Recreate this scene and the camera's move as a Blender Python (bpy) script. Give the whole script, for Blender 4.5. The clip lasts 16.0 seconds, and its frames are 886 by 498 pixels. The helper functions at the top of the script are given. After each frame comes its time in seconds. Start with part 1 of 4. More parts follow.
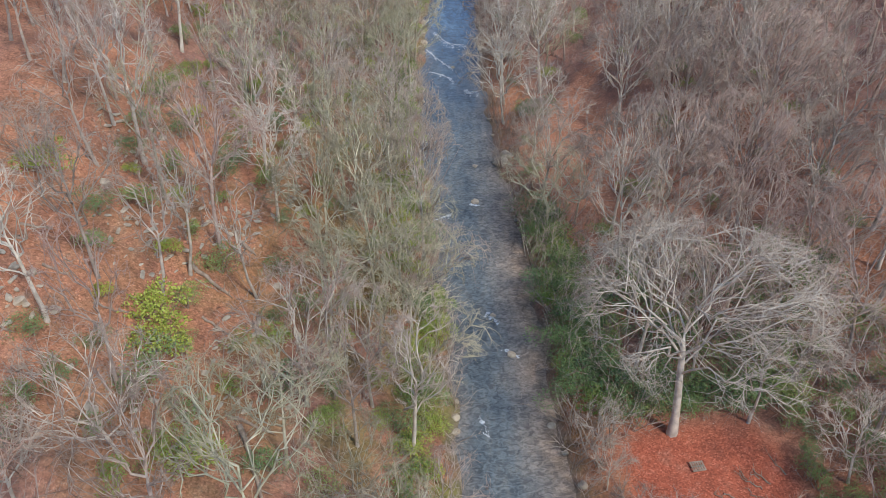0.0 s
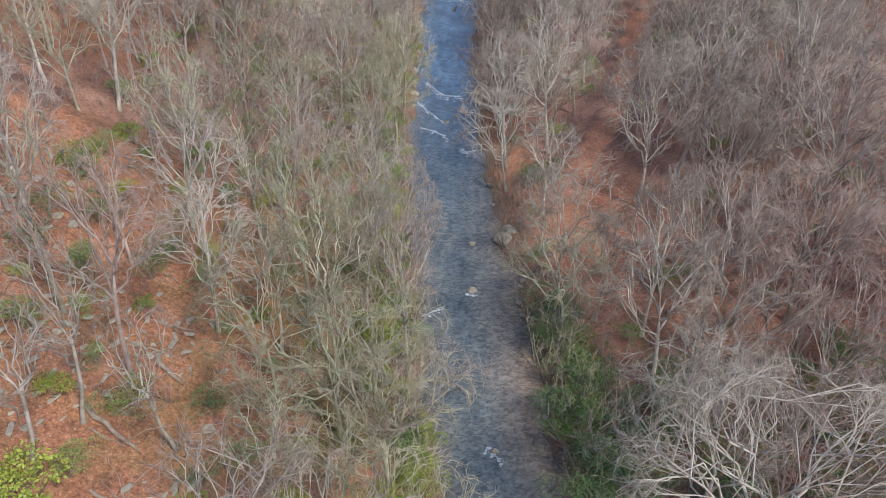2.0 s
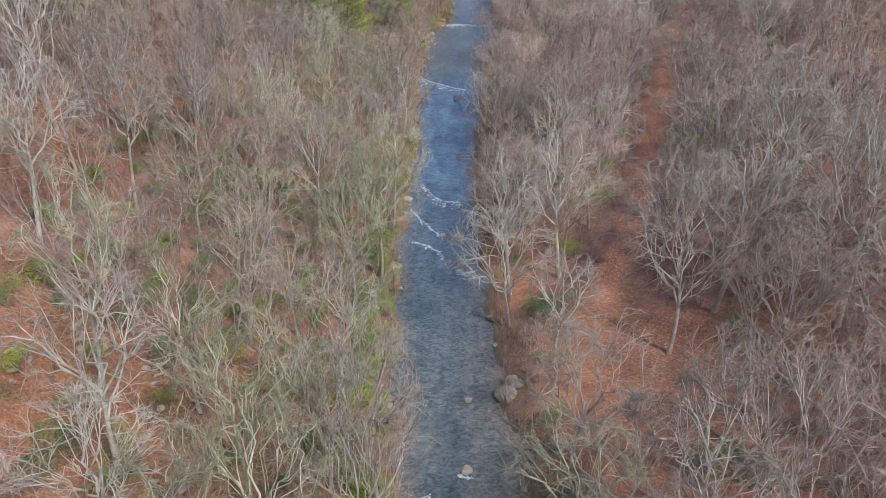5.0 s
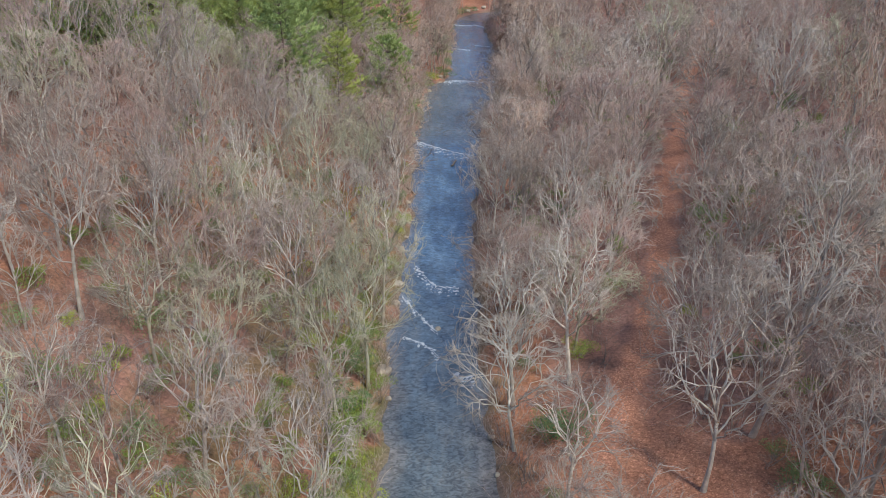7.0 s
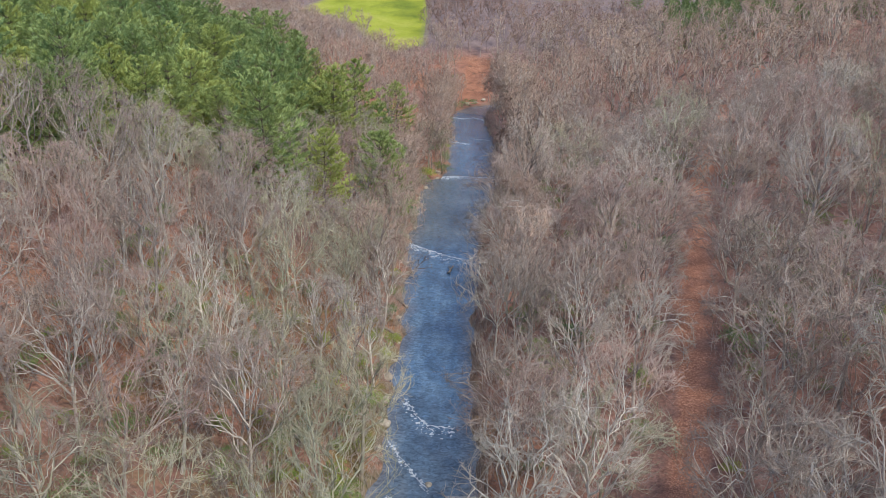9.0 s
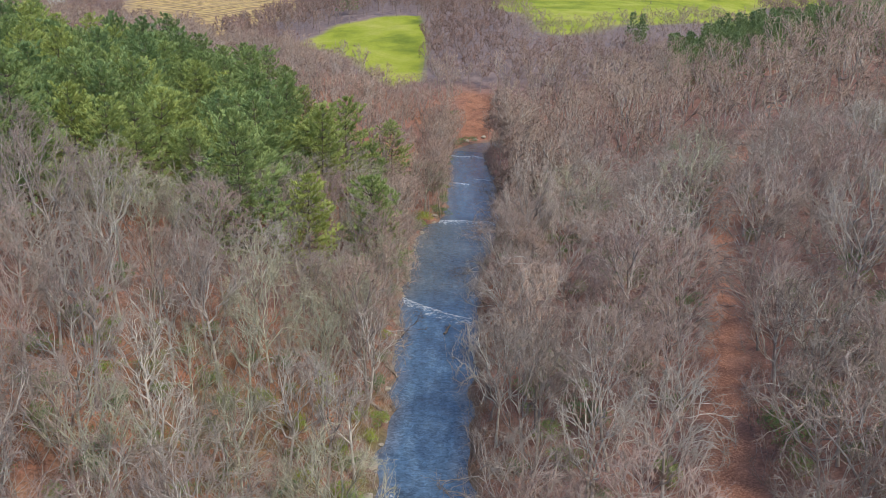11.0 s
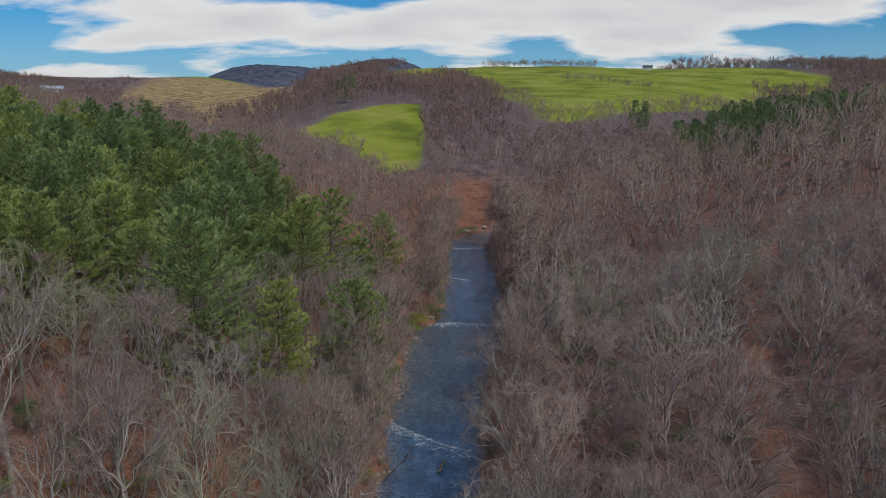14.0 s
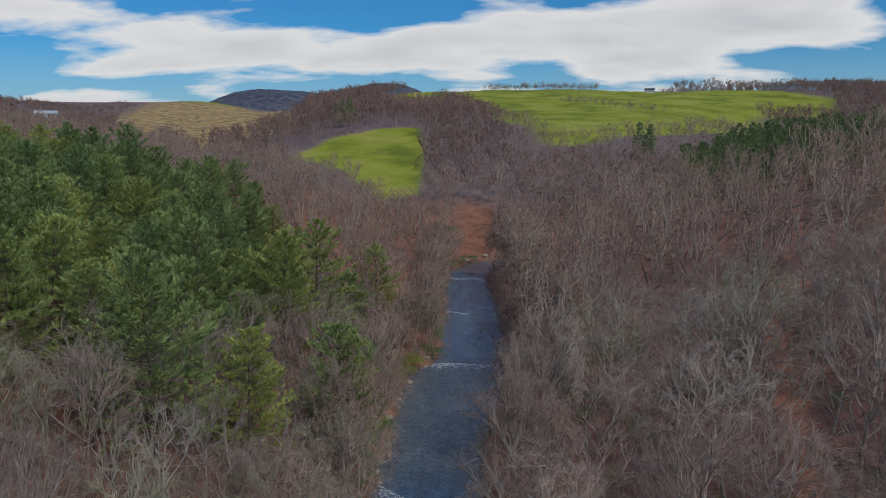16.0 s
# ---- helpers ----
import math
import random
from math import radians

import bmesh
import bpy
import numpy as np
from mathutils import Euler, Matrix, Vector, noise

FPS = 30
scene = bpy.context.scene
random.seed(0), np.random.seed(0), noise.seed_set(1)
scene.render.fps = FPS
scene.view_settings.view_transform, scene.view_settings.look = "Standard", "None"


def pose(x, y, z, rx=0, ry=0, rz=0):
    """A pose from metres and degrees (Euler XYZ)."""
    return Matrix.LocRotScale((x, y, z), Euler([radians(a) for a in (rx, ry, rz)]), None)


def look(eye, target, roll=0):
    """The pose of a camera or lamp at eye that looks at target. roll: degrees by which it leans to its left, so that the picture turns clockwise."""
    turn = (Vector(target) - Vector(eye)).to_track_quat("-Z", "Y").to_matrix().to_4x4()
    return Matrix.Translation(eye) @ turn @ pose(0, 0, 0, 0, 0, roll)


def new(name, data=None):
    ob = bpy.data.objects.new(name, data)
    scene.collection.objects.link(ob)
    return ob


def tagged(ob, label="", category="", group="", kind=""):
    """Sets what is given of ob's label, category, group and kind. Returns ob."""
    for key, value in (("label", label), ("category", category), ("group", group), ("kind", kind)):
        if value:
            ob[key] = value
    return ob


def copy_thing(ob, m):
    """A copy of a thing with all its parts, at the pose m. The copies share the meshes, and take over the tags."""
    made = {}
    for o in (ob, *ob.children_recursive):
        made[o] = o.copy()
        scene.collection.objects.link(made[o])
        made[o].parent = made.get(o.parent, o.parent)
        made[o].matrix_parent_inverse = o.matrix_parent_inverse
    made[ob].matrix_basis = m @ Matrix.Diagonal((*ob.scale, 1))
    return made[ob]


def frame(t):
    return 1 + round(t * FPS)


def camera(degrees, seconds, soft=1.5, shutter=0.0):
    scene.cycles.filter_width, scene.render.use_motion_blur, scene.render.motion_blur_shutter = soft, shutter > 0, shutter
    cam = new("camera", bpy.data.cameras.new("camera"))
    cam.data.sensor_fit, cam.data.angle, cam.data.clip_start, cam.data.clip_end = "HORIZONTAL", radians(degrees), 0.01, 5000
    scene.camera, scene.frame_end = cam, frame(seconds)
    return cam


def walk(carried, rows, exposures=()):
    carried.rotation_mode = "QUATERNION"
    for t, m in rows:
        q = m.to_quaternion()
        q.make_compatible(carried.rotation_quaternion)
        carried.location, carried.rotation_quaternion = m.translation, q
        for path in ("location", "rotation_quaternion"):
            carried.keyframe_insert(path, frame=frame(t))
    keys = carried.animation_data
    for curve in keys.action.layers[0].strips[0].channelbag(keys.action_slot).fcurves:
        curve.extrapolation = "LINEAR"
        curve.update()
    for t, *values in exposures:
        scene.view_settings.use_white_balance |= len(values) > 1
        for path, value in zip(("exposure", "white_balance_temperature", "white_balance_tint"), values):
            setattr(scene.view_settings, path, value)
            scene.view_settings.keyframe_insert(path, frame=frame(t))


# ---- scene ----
# ---- camera ----
cam = camera(60.6, 16.0, 0.6)
PATH = [
    (0, (0.309, -0.286, 51.212), (0.299, 1.318, 50.016), 0.0),
    (0.5, (0.548, 3.089, 49.533), (0.541, 4.692, 48.336), 0.1),
    (1, (0.759, 8.136, 48.039), (0.75, 9.756, 46.866), -0.1),
    (1.5, (0.897, 13.79, 46.829), (0.891, 15.437, 45.694), -0.0),
    (2, (1.106, 16.636, 46.276), (1.098, 18.298, 45.163), 0.0),
    (2.5, (1.439, 19.42, 45.803), (1.426, 21.098, 44.713), 0.0),
    (3, (1.634, 22.202, 45.406), (1.617, 23.894, 44.34), -0.0),
    (3.5, (1.774, 25.059, 45.066), (1.755, 26.766, 44.024), 0.1),
    (4, (2.049, 27.99, 44.802), (2.025, 29.712, 43.787), 0.0),
    (4.2, (2.262, 29.119, 44.613), (2.232, 30.85, 43.611), -0.1),
    (6.3, (2.803, 40.062, 46.001), (2.773, 41.839, 45.085), -0.1),
    (6.5, (2.781, 41.423, 45.966), (2.753, 43.206, 45.06), -0.1),
    (7, (2.959, 44.834, 45.703), (2.93, 46.636, 44.836), -0.1),
    (7.5, (3.098, 48.368, 45.422), (3.069, 50.206, 44.634), 0.0),
    (8, (3.176, 51.758, 45.161), (3.147, 53.622, 44.436), 0.0),
    (8.5, (3.303, 55.317, 44.862), (3.274, 57.198, 44.183), 0.1),
    (9, (3.566, 58.632, 44.618), (3.534, 60.52, 43.957), 0.0),
    (9.2, (3.658, 59.915, 44.457), (3.625, 61.806, 43.805), 0.1),
    (11.3, (4.13, 72.414, 44.304), (4.096, 74.335, 43.749), 0.1),
    (11.5, (4.187, 73.426, 44.031), (4.152, 75.353, 43.496), 0.1),
    (12, (4.164, 76.202, 43.982), (4.129, 78.138, 43.481), 0.1),
    (12.5, (4.365, 79.15, 43.983), (4.328, 81.095, 43.517), 0.1),
    (13, (4.526, 81.964, 43.885), (4.488, 83.917, 43.456), 0.1),
    (13.5, (4.547, 84.907, 43.844), (4.51, 86.868, 43.451), 0.0),
    (14, (4.658, 87.838, 43.718), (4.62, 89.804, 43.353), 0.0),
    (14.5, (4.919, 90.803, 43.654), (4.878, 92.773, 43.309), -0.0),
    (15, (5.044, 93.699, 43.681), (5.003, 95.673, 43.358), -0.1),
    (15.5, (5.262, 96.642, 43.702), (5.219, 98.618, 43.395), -0.1),
    (16, (5.359, 99.575, 43.688), (5.316, 101.551, 43.383), -0.2),
]
walk(cam, [(t, look(eye, target, roll)) for t, eye, target, roll in PATH],
     [(0, 0.43, 6500, 10), (9, 0.43, 6500, 10), (11.5, 0.08, 6500, 10), (12.5, -0.36, 6460, 10), (14.5, -0.88, 6240, 10), (16, -0.89, 6200, 10)])

# ---- world, sun ----
SKY_SHIFT = (4.182, 1.759)
SUN_EL, SUN_AZ = 50.0, 138.0          # degrees above the horizon; degrees clockwise from the view's heading


def build_world():
    w = bpy.data.worlds.new("sky")
    w.use_nodes = True
    nt = w.node_tree
    nt.nodes.clear()
    N, L = nt.nodes.new, nt.links.new
    out = N("ShaderNodeOutputWorld")
    bg = N("ShaderNodeBackground")
    bg.inputs["Strength"].default_value = 0.108
    sky = N("ShaderNodeTexSky")
    sky.sky_type = "NISHITA"
    sky.sun_disc = False
    sky.sun_elevation = radians(SUN_EL)
    sky.sun_rotation = radians(SUN_AZ)
    sky.altitude = 800
    tc = N("ShaderNodeTexCoord")
    sep = N("ShaderNodeSeparateXYZ")
    L(tc.outputs["Generated"], sep.inputs[0])
    up = N("ShaderNodeMath"); up.operation = "MAXIMUM"; up.inputs[1].default_value = 0.0
    L(sep.outputs["Z"], up.inputs[0])
    add = N("ShaderNodeMath"); add.operation = "ADD"; add.inputs[1].default_value = 0.20
    L(up.outputs[0], add.inputs[0])
    dx = N("ShaderNodeMath"); dx.operation = "DIVIDE"
    dy = N("ShaderNodeMath"); dy.operation = "DIVIDE"
    L(sep.outputs["X"], dx.inputs[0]); L(add.outputs[0], dx.inputs[1])
    L(sep.outputs["Y"], dy.inputs[0]); L(add.outputs[0], dy.inputs[1])
    com = N("ShaderNodeCombineXYZ")
    L(dx.outputs[0], com.inputs["X"]); L(dy.outputs[0], com.inputs["Y"])
    nz = N("ShaderNodeTexNoise")
    nz.inputs["Scale"].default_value = 1.15
    nz.inputs["Detail"].default_value = 7
    nz.inputs["Roughness"].default_value = 0.52
    mp = N("ShaderNodeMapping")
    mp.inputs["Location"].default_value = (SKY_SHIFT[0], SKY_SHIFT[1], 0)
    mp.inputs["Scale"].default_value = (0.7, 0.95, 1)
    L(com.outputs[0], mp.inputs["Vector"])
    L(mp.outputs[0], nz.inputs["Vector"])
    ramp = N("ShaderNodeValToRGB")
    ramp.color_ramp.elements[0].position = 0.488
    ramp.color_ramp.elements[1].position = 0.55
    thin = N("ShaderNodeMapRange")          # fewer clouds overhead than along the horizon
    thin.inputs["From Min"].default_value, thin.inputs["From Max"].default_value = 0.16, 0.5
    thin.inputs["To Min"].default_value, thin.inputs["To Max"].default_value = 0.0, 0.055
    L(up.outputs[0], thin.inputs["Value"])
    less = N("ShaderNodeMath"); less.operation = "SUBTRACT"
    L(nz.outputs[0], less.inputs[0]); L(thin.outputs[0], less.inputs[1])
    L(less.outputs[0], ramp.inputs[0])
    shade = N("ShaderNodeValToRGB")
    shade.color_ramp.elements[0].position, shade.color_ramp.elements[0].color = 0.50, (13.0, 12.8, 12.3, 1)
    shade.color_ramp.elements[1].position, shade.color_ramp.elements[1].color = 0.75, (8.4, 8.4, 8.7, 1)
    L(nz.outputs[0], shade.inputs[0])
    mix = N("ShaderNodeMix"); mix.data_type = "RGBA"
    L(ramp.outputs[0], mix.inputs["Factor"])
    deep = N("ShaderNodeMix"); deep.data_type, deep.blend_type = "RGBA", "MULTIPLY"
    deep.inputs["Factor"].default_value = 1.0
    deep.inputs["B"].default_value = (0.29, 0.92, 1.42, 1)
    L(sky.outputs[0], deep.inputs["A"])
    pale = N("ShaderNodeMapRange")          # the clear sky pales towards the horizon
    pale.inputs["From Min"].default_value, pale.inputs["From Max"].default_value = 0.0, 0.11
    pale.inputs["To Min"].default_value, pale.inputs["To Max"].default_value = 0.6, 0.0
    L(up.outputs[0], pale.inputs["Value"])
    haze = N("ShaderNodeMix"); haze.data_type = "RGBA"
    haze.inputs["B"].default_value = (7.2, 8.6, 9.6, 1)
    L(pale.outputs[0], haze.inputs["Factor"])
    L(deep.outputs["Result"], haze.inputs["A"])
    L(haze.outputs["Result"], mix.inputs["A"])
    L(shade.outputs[0], mix.inputs["B"])
    L(mix.outputs["Result"], bg.inputs["Color"])
    L(bg.outputs[0], out.inputs["Surface"])
    scene.world = w


build_world()
sun_data = bpy.data.lights.new("sun", "SUN")
sun_data.energy, sun_data.angle, sun_data.color = 2.45, radians(9.0), (1.0, 0.96, 0.89)
sun = new("sun", sun_data)
SUN_DIR = Vector((math.sin(radians(SUN_AZ)) * math.cos(radians(SUN_EL)), math.cos(radians(SUN_AZ)) * math.cos(radians(SUN_EL)), math.sin(radians(SUN_EL))))
sun.matrix_world = look(SUN_DIR * 400, (0, 0, 0))

# ---- materials ----


def material(name, rough=0.9, spec=0.2):
    m = bpy.data.materials.new(name)
    m.use_nodes = True
    b = m.node_tree.nodes["Principled BSDF"]
    b.inputs["Roughness"].default_value = rough
    b.inputs["Specular IOR Level"].default_value = spec
    return m, m.node_tree, b


def noise_node(nt, scale, detail=4, rough=0.55, vec=None):
    n = nt.nodes.new("ShaderNodeTexNoise")
    n.inputs["Scale"].default_value, n.inputs["Detail"].default_value, n.inputs["Roughness"].default_value = scale, detail, rough
    if vec:
        nt.links.new(vec, n.inputs["Vector"])
    return n


def ramp_node(nt, src, stops):
    r = nt.nodes.new("ShaderNodeValToRGB")
    e = r.color_ramp.elements
    while len(e) < len(stops):
        e.new(0.5)
    for k, (p, c) in zip(e, stops):
        k.position, k.color = p, (*c, 1)
    nt.links.new(src, r.inputs[0])
    return r


def mix_node(nt, fac, a, b, blend="MIX"):
    m = nt.nodes.new("ShaderNodeMix")
    m.data_type, m.blend_type = "RGBA", blend
    if isinstance(fac, float):
        m.inputs["Factor"].default_value = fac
    else:
        nt.links.new(fac, m.inputs["Factor"])
    for key, v in (("A", a), ("B", b)):
        if isinstance(v, tuple):
            m.inputs[key].default_value = (*v, 1)
        else:
            nt.links.new(v, m.inputs[key])
    return m.outputs["Result"]


def object_vector(nt):
    return nt.nodes.new("ShaderNodeTexCoord").outputs["Object"]


def world_vector(nt):
    return nt.nodes.new("ShaderNodeNewGeometry").outputs["Position"]


def attribute(nt, name):
    a = nt.nodes.new("ShaderNodeAttribute")
    a.attribute_name = name
    return a.outputs["Fac"]


def bump(nt, b, src, strength, distance):
    n = nt.nodes.new("ShaderNodeBump")
    n.inputs["Strength"].default_value, n.inputs["Distance"].default_value = strength, distance
    nt.links.new(src, n.inputs["Height"])
    nt.links.new(n.outputs[0], b.inputs["Normal"])


def bark_material(name, dark, light, mossy=0.0, by_attribute=False):
    m, nt, b = material(name, 0.9, 0.15)
    v = world_vector(nt)
    n = noise_node(nt, 1.3, 5, 0.6, v)
    c = ramp_node(nt, n.outputs[0], [(0.35, dark), (0.65, light)]).outputs[0]
    if by_attribute:
        rnd = attribute(nt, "tint")
        c = mix_node(nt, attribute(nt, "twig"), c, mix_node(nt, 1.0, c, (1.0, 0.88, 0.82), "MULTIPLY"))
    else:
        rnd = nt.nodes.new("ShaderNodeObjectInfo").outputs["Random"]
    tint = ramp_node(nt, rnd, [(0.0, (0.68, 0.615, 0.55)), (0.25, (1.0, 0.88, 0.80)), (0.5, (0.98, 0.94, 0.84)), (0.75, (1.02, 0.95, 0.84)), (1.0, (1.32, 1.22, 1.09))]).outputs[0]
    c = mix_node(nt, 1.0, c, tint, "MULTIPLY")
    if mossy:
        c = mix_node(nt, ramp_node(nt, noise_node(nt, 0.5, 3, 0.5, v).outputs[0], [(0.45, (0, 0, 0)), (0.6, (mossy,) * 3)]).outputs[0], c, (0.16, 0.19, 0.06))
    nt.links.new(c, b.inputs["Base Color"])
    return m


def leaf_material(name, stops, scale=1.5):
    m, nt, b = material(name, 0.55, 0.3)
    n = noise_node(nt, scale, 3, 0.6, world_vector(nt))
    c = ramp_node(nt, n.outputs[0], stops).outputs[0]
    rnd = nt.nodes.new("ShaderNodeObjectInfo").outputs["Random"]
    t = ramp_node(nt, rnd, [(0, (0.70, 0.80, 0.85)), (0.6, (1.05, 1.05, 1.0)), (1, (1.4, 1.25, 0.95))]).outputs[0]
    nt.links.new(mix_node(nt, 1.0, c, t, "MULTIPLY"), b.inputs["Base Color"])
    return m


BARK_GREY = bark_material("grey_bark", (0.34, 0.305, 0.275), (0.57, 0.525, 0.48))
TWIG_GREY = bark_material("grey_twigs", (0.32, 0.26, 0.23), (0.47, 0.4, 0.355))
BARK_GREEN = bark_material("lichen_bark", (0.35, 0.34, 0.265), (0.58, 0.565, 0.465), 0.22)
TWIG_GREEN = bark_material("lichen_twigs", (0.33, 0.305, 0.225), (0.51, 0.48, 0.37), 0.22)
BARK_WHITE = bark_material("pale_bark", (0.42, 0.39, 0.35), (0.66, 0.62, 0.57))
TWIG_WHITE = bark_material("pale_twigs", (0.38, 0.335, 0.3), (0.57, 0.515, 0.465))
BARK_PINK = bark_material("reddish_bark", (0.33, 0.275, 0.245), (0.55, 0.47, 0.425))
TWIG_PINK = bark_material("reddish_twigs", (0.33, 0.245, 0.22), (0.5, 0.385, 0.345))
BARK_WOODS = bark_material("woods_bark", (0.29, 0.235, 0.205), (0.52, 0.45, 0.4), by_attribute=True)
BARK_FAR = bark_material("far_woods_bark", (0.27, 0.205, 0.185), (0.40, 0.315, 0.29), by_attribute=True)
BARK_PINE = bark_material("pine_bark", (0.10, 0.075, 0.06), (0.2, 0.16, 0.13))
NEEDLES = leaf_material("pine_needles", [(0.3, (0.22, 0.27, 0.085)), (0.7, (0.41, 0.47, 0.165))], 0.5)
NEEDLES_WOODS = leaf_material("far_pine_needles", [(0.3, (0.12, 0.175, 0.09)), (0.7, (0.26, 0.33, 0.15))], 0.2)
LEAF_LAUREL = leaf_material("laurel_leaves", [(0.3, (0.12, 0.18, 0.07)), (0.7, (0.27, 0.35, 0.13))])
LEAF_BRIGHT = leaf_material("bright_leaves", [(0.3, (0.17, 0.215, 0.045)), (0.7, (0.36, 0.42, 0.09))])


def ground_material():
    m, nt, b = material("ground", 0.95, 0.1)
    v = world_vector(nt)
    big = noise_node(nt, 0.05, 4, 0.6, v)
    mid = noise_node(nt, 0.35, 5, 0.65, v)
    fine = noise_node(nt, 3.0, 4, 0.7, v)
    litter = ramp_node(nt, mid.outputs[0], [(0.30, (0.23, 0.125, 0.085)), (0.48, (0.42, 0.19, 0.115)), (0.62, (0.47, 0.235, 0.145)), (0.75, (0.38, 0.27, 0.20))]).outputs[0]
    grit = ramp_node(nt, fine.outputs[0], [(0.3, (0.55, 0.55, 0.55)), (0.7, (1.25, 1.2, 1.15))]).outputs[0]
    leaf = nt.nodes.new("ShaderNodeTexVoronoi")
    leaf.inputs["Scale"].default_value = 9.0
    nt.links.new(v, leaf.inputs["Vector"])
    spread = nt.nodes.new("ShaderNodeSeparateColor")
    nt.links.new(leaf.outputs["Color"], spread.inputs[0])
    leaves = ramp_node(nt, spread.outputs[0], [(0.0, (0.55, 0.5, 0.48)), (0.45, (0.95, 0.92, 0.9)), (0.8, (1.15, 1.1, 1.05)), (1.0, (1.6, 1.75, 1.8))]).outputs[0]
    litter = mix_node(nt, 1.0, litter, grit, "MULTIPLY")
    litter = mix_node(nt, 0.6, litter, mix_node(nt, 1.0, litter, leaves, "MULTIPLY"))
    wood_floor = ramp_node(nt, mid.outputs[0], [(0.3, (0.23, 0.135, 0.115)), (0.7, (0.41, 0.235, 0.19))]).outputs[0]
    wood_floor = mix_node(nt, 1.0, wood_floor, grit, "MULTIPLY")
    c = mix_node(nt, attribute(nt, "litter"), wood_floor, litter)
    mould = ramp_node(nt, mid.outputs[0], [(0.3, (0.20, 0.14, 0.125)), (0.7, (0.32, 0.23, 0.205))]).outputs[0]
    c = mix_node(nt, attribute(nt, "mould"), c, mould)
    moss = ramp_node(nt, mid.outputs[0], [(0.3, (0.14, 0.15, 0.04)), (0.7, (0.24, 0.23, 0.07))]).outputs[0]
    mm = nt.nodes.new("ShaderNodeMath"); mm.operation = "MULTIPLY"
    nt.links.new(attribute(nt, "moss"), mm.inputs[0])
    nt.links.new(ramp_node(nt, noise_node(nt, 0.22, 4, 0.6, v).outputs[0], [(0.42, (0, 0, 0)), (0.58, (1, 1, 1))]).outputs[0], mm.inputs[1])
    c = mix_node(nt, mm.outputs[0], c, mix_node(nt, 1.0, moss, grit, "MULTIPLY"))
    wet = ramp_node(nt, mid.outputs[0], [(0.3, (0.25, 0.085, 0.055)), (0.55, (0.42, 0.12, 0.07)), (0.75, (0.36, 0.15, 0.10))]).outputs[0]
    c = mix_node(nt, attribute(nt, "maple"), c, mix_node(nt, 0.8, wet, mix_node(nt, 1.0, wet, leaves, "MULTIPLY")))
    trail = ramp_node(nt, fine.outputs[0], [(0.3, (0.42, 0.18, 0.11)), (0.7, (0.64, 0.31, 0.19))]).outputs[0]
    c = mix_node(nt, attribute(nt, "trail"), c, mix_node(nt, 0.8, trail, mix_node(nt, 1.0, trail, leaves, "MULTIPLY")))
    # grass, brightened as if sunlit; its noise also paints lit and shaded strips
    grass = ramp_node(nt, noise_node(nt, 0.03, 5, 0.65, v).outputs[0], [(0.3, (0.17, 0.21, 0.03)), (0.5, (0.36, 0.385, 0.045)), (0.7, (0.50, 0.46, 0.10))]).outputs[0]
    c = mix_node(nt, attribute(nt, "grass"), c, mix_node(nt, 0.5, grass, mix_node(nt, 1.0, grass, grit, "MULTIPLY")))
    st = nt.nodes.new("ShaderNodeTexWave")
    st.inputs["Scale"].default_value, st.inputs["Distortion"].default_value, st.inputs["Detail"].default_value = 0.033, 2.2, 4
    st.inputs["Detail Scale"].default_value = 3.0
    turned = nt.nodes.new("ShaderNodeMapping")
    turned.inputs["Rotation"].default_value = (0, 0, 0.5)
    nt.links.new(v, turned.inputs[0])
    nt.links.new(turned.outputs[0], st.inputs["Vector"])
    hay = ramp_node(nt, st.outputs[0], [(0.1, (0.38, 0.25, 0.13)), (0.55, (0.68, 0.43, 0.20)), (0.95, (0.58, 0.40, 0.15))]).outputs[0]
    tufts = ramp_node(nt, noise_node(nt, 0.16, 5, 0.75, v).outputs[0], [(0.36, (0.5, 0.46, 0.44)), (0.5, (0.95, 0.95, 0.92)), (0.65, (1.15, 1.15, 1.1))]).outputs[0]
    hay = mix_node(nt, 1.0, hay, tufts, "MULTIPLY")
    c = mix_node(nt, attribute(nt, "hay"), c, hay)
    mud = ramp_node(nt, fine.outputs[0], [(0.3, (0.13, 0.10, 0.075)), (0.7, (0.26, 0.20, 0.15))]).outputs[0]
    c = mix_node(nt, attribute(nt, "mud"), c, mud)
    # far forest colour with the bluish haze of distance painted in
    upland_haze = ramp_node(nt, noise_node(nt, 0.045, 8, 0.8, v).outputs[0], [(0.38, (0.055, 0.065, 0.09)), (0.62, (0.19, 0.18, 0.205))]).outputs[0]
    c = mix_node(nt, attribute(nt, "upland_haze"), c, upland_haze)
    nt.links.new(c, b.inputs["Base Color"])
    bump(nt, b, fine.outputs[0], 0.6, 0.15)
    return m


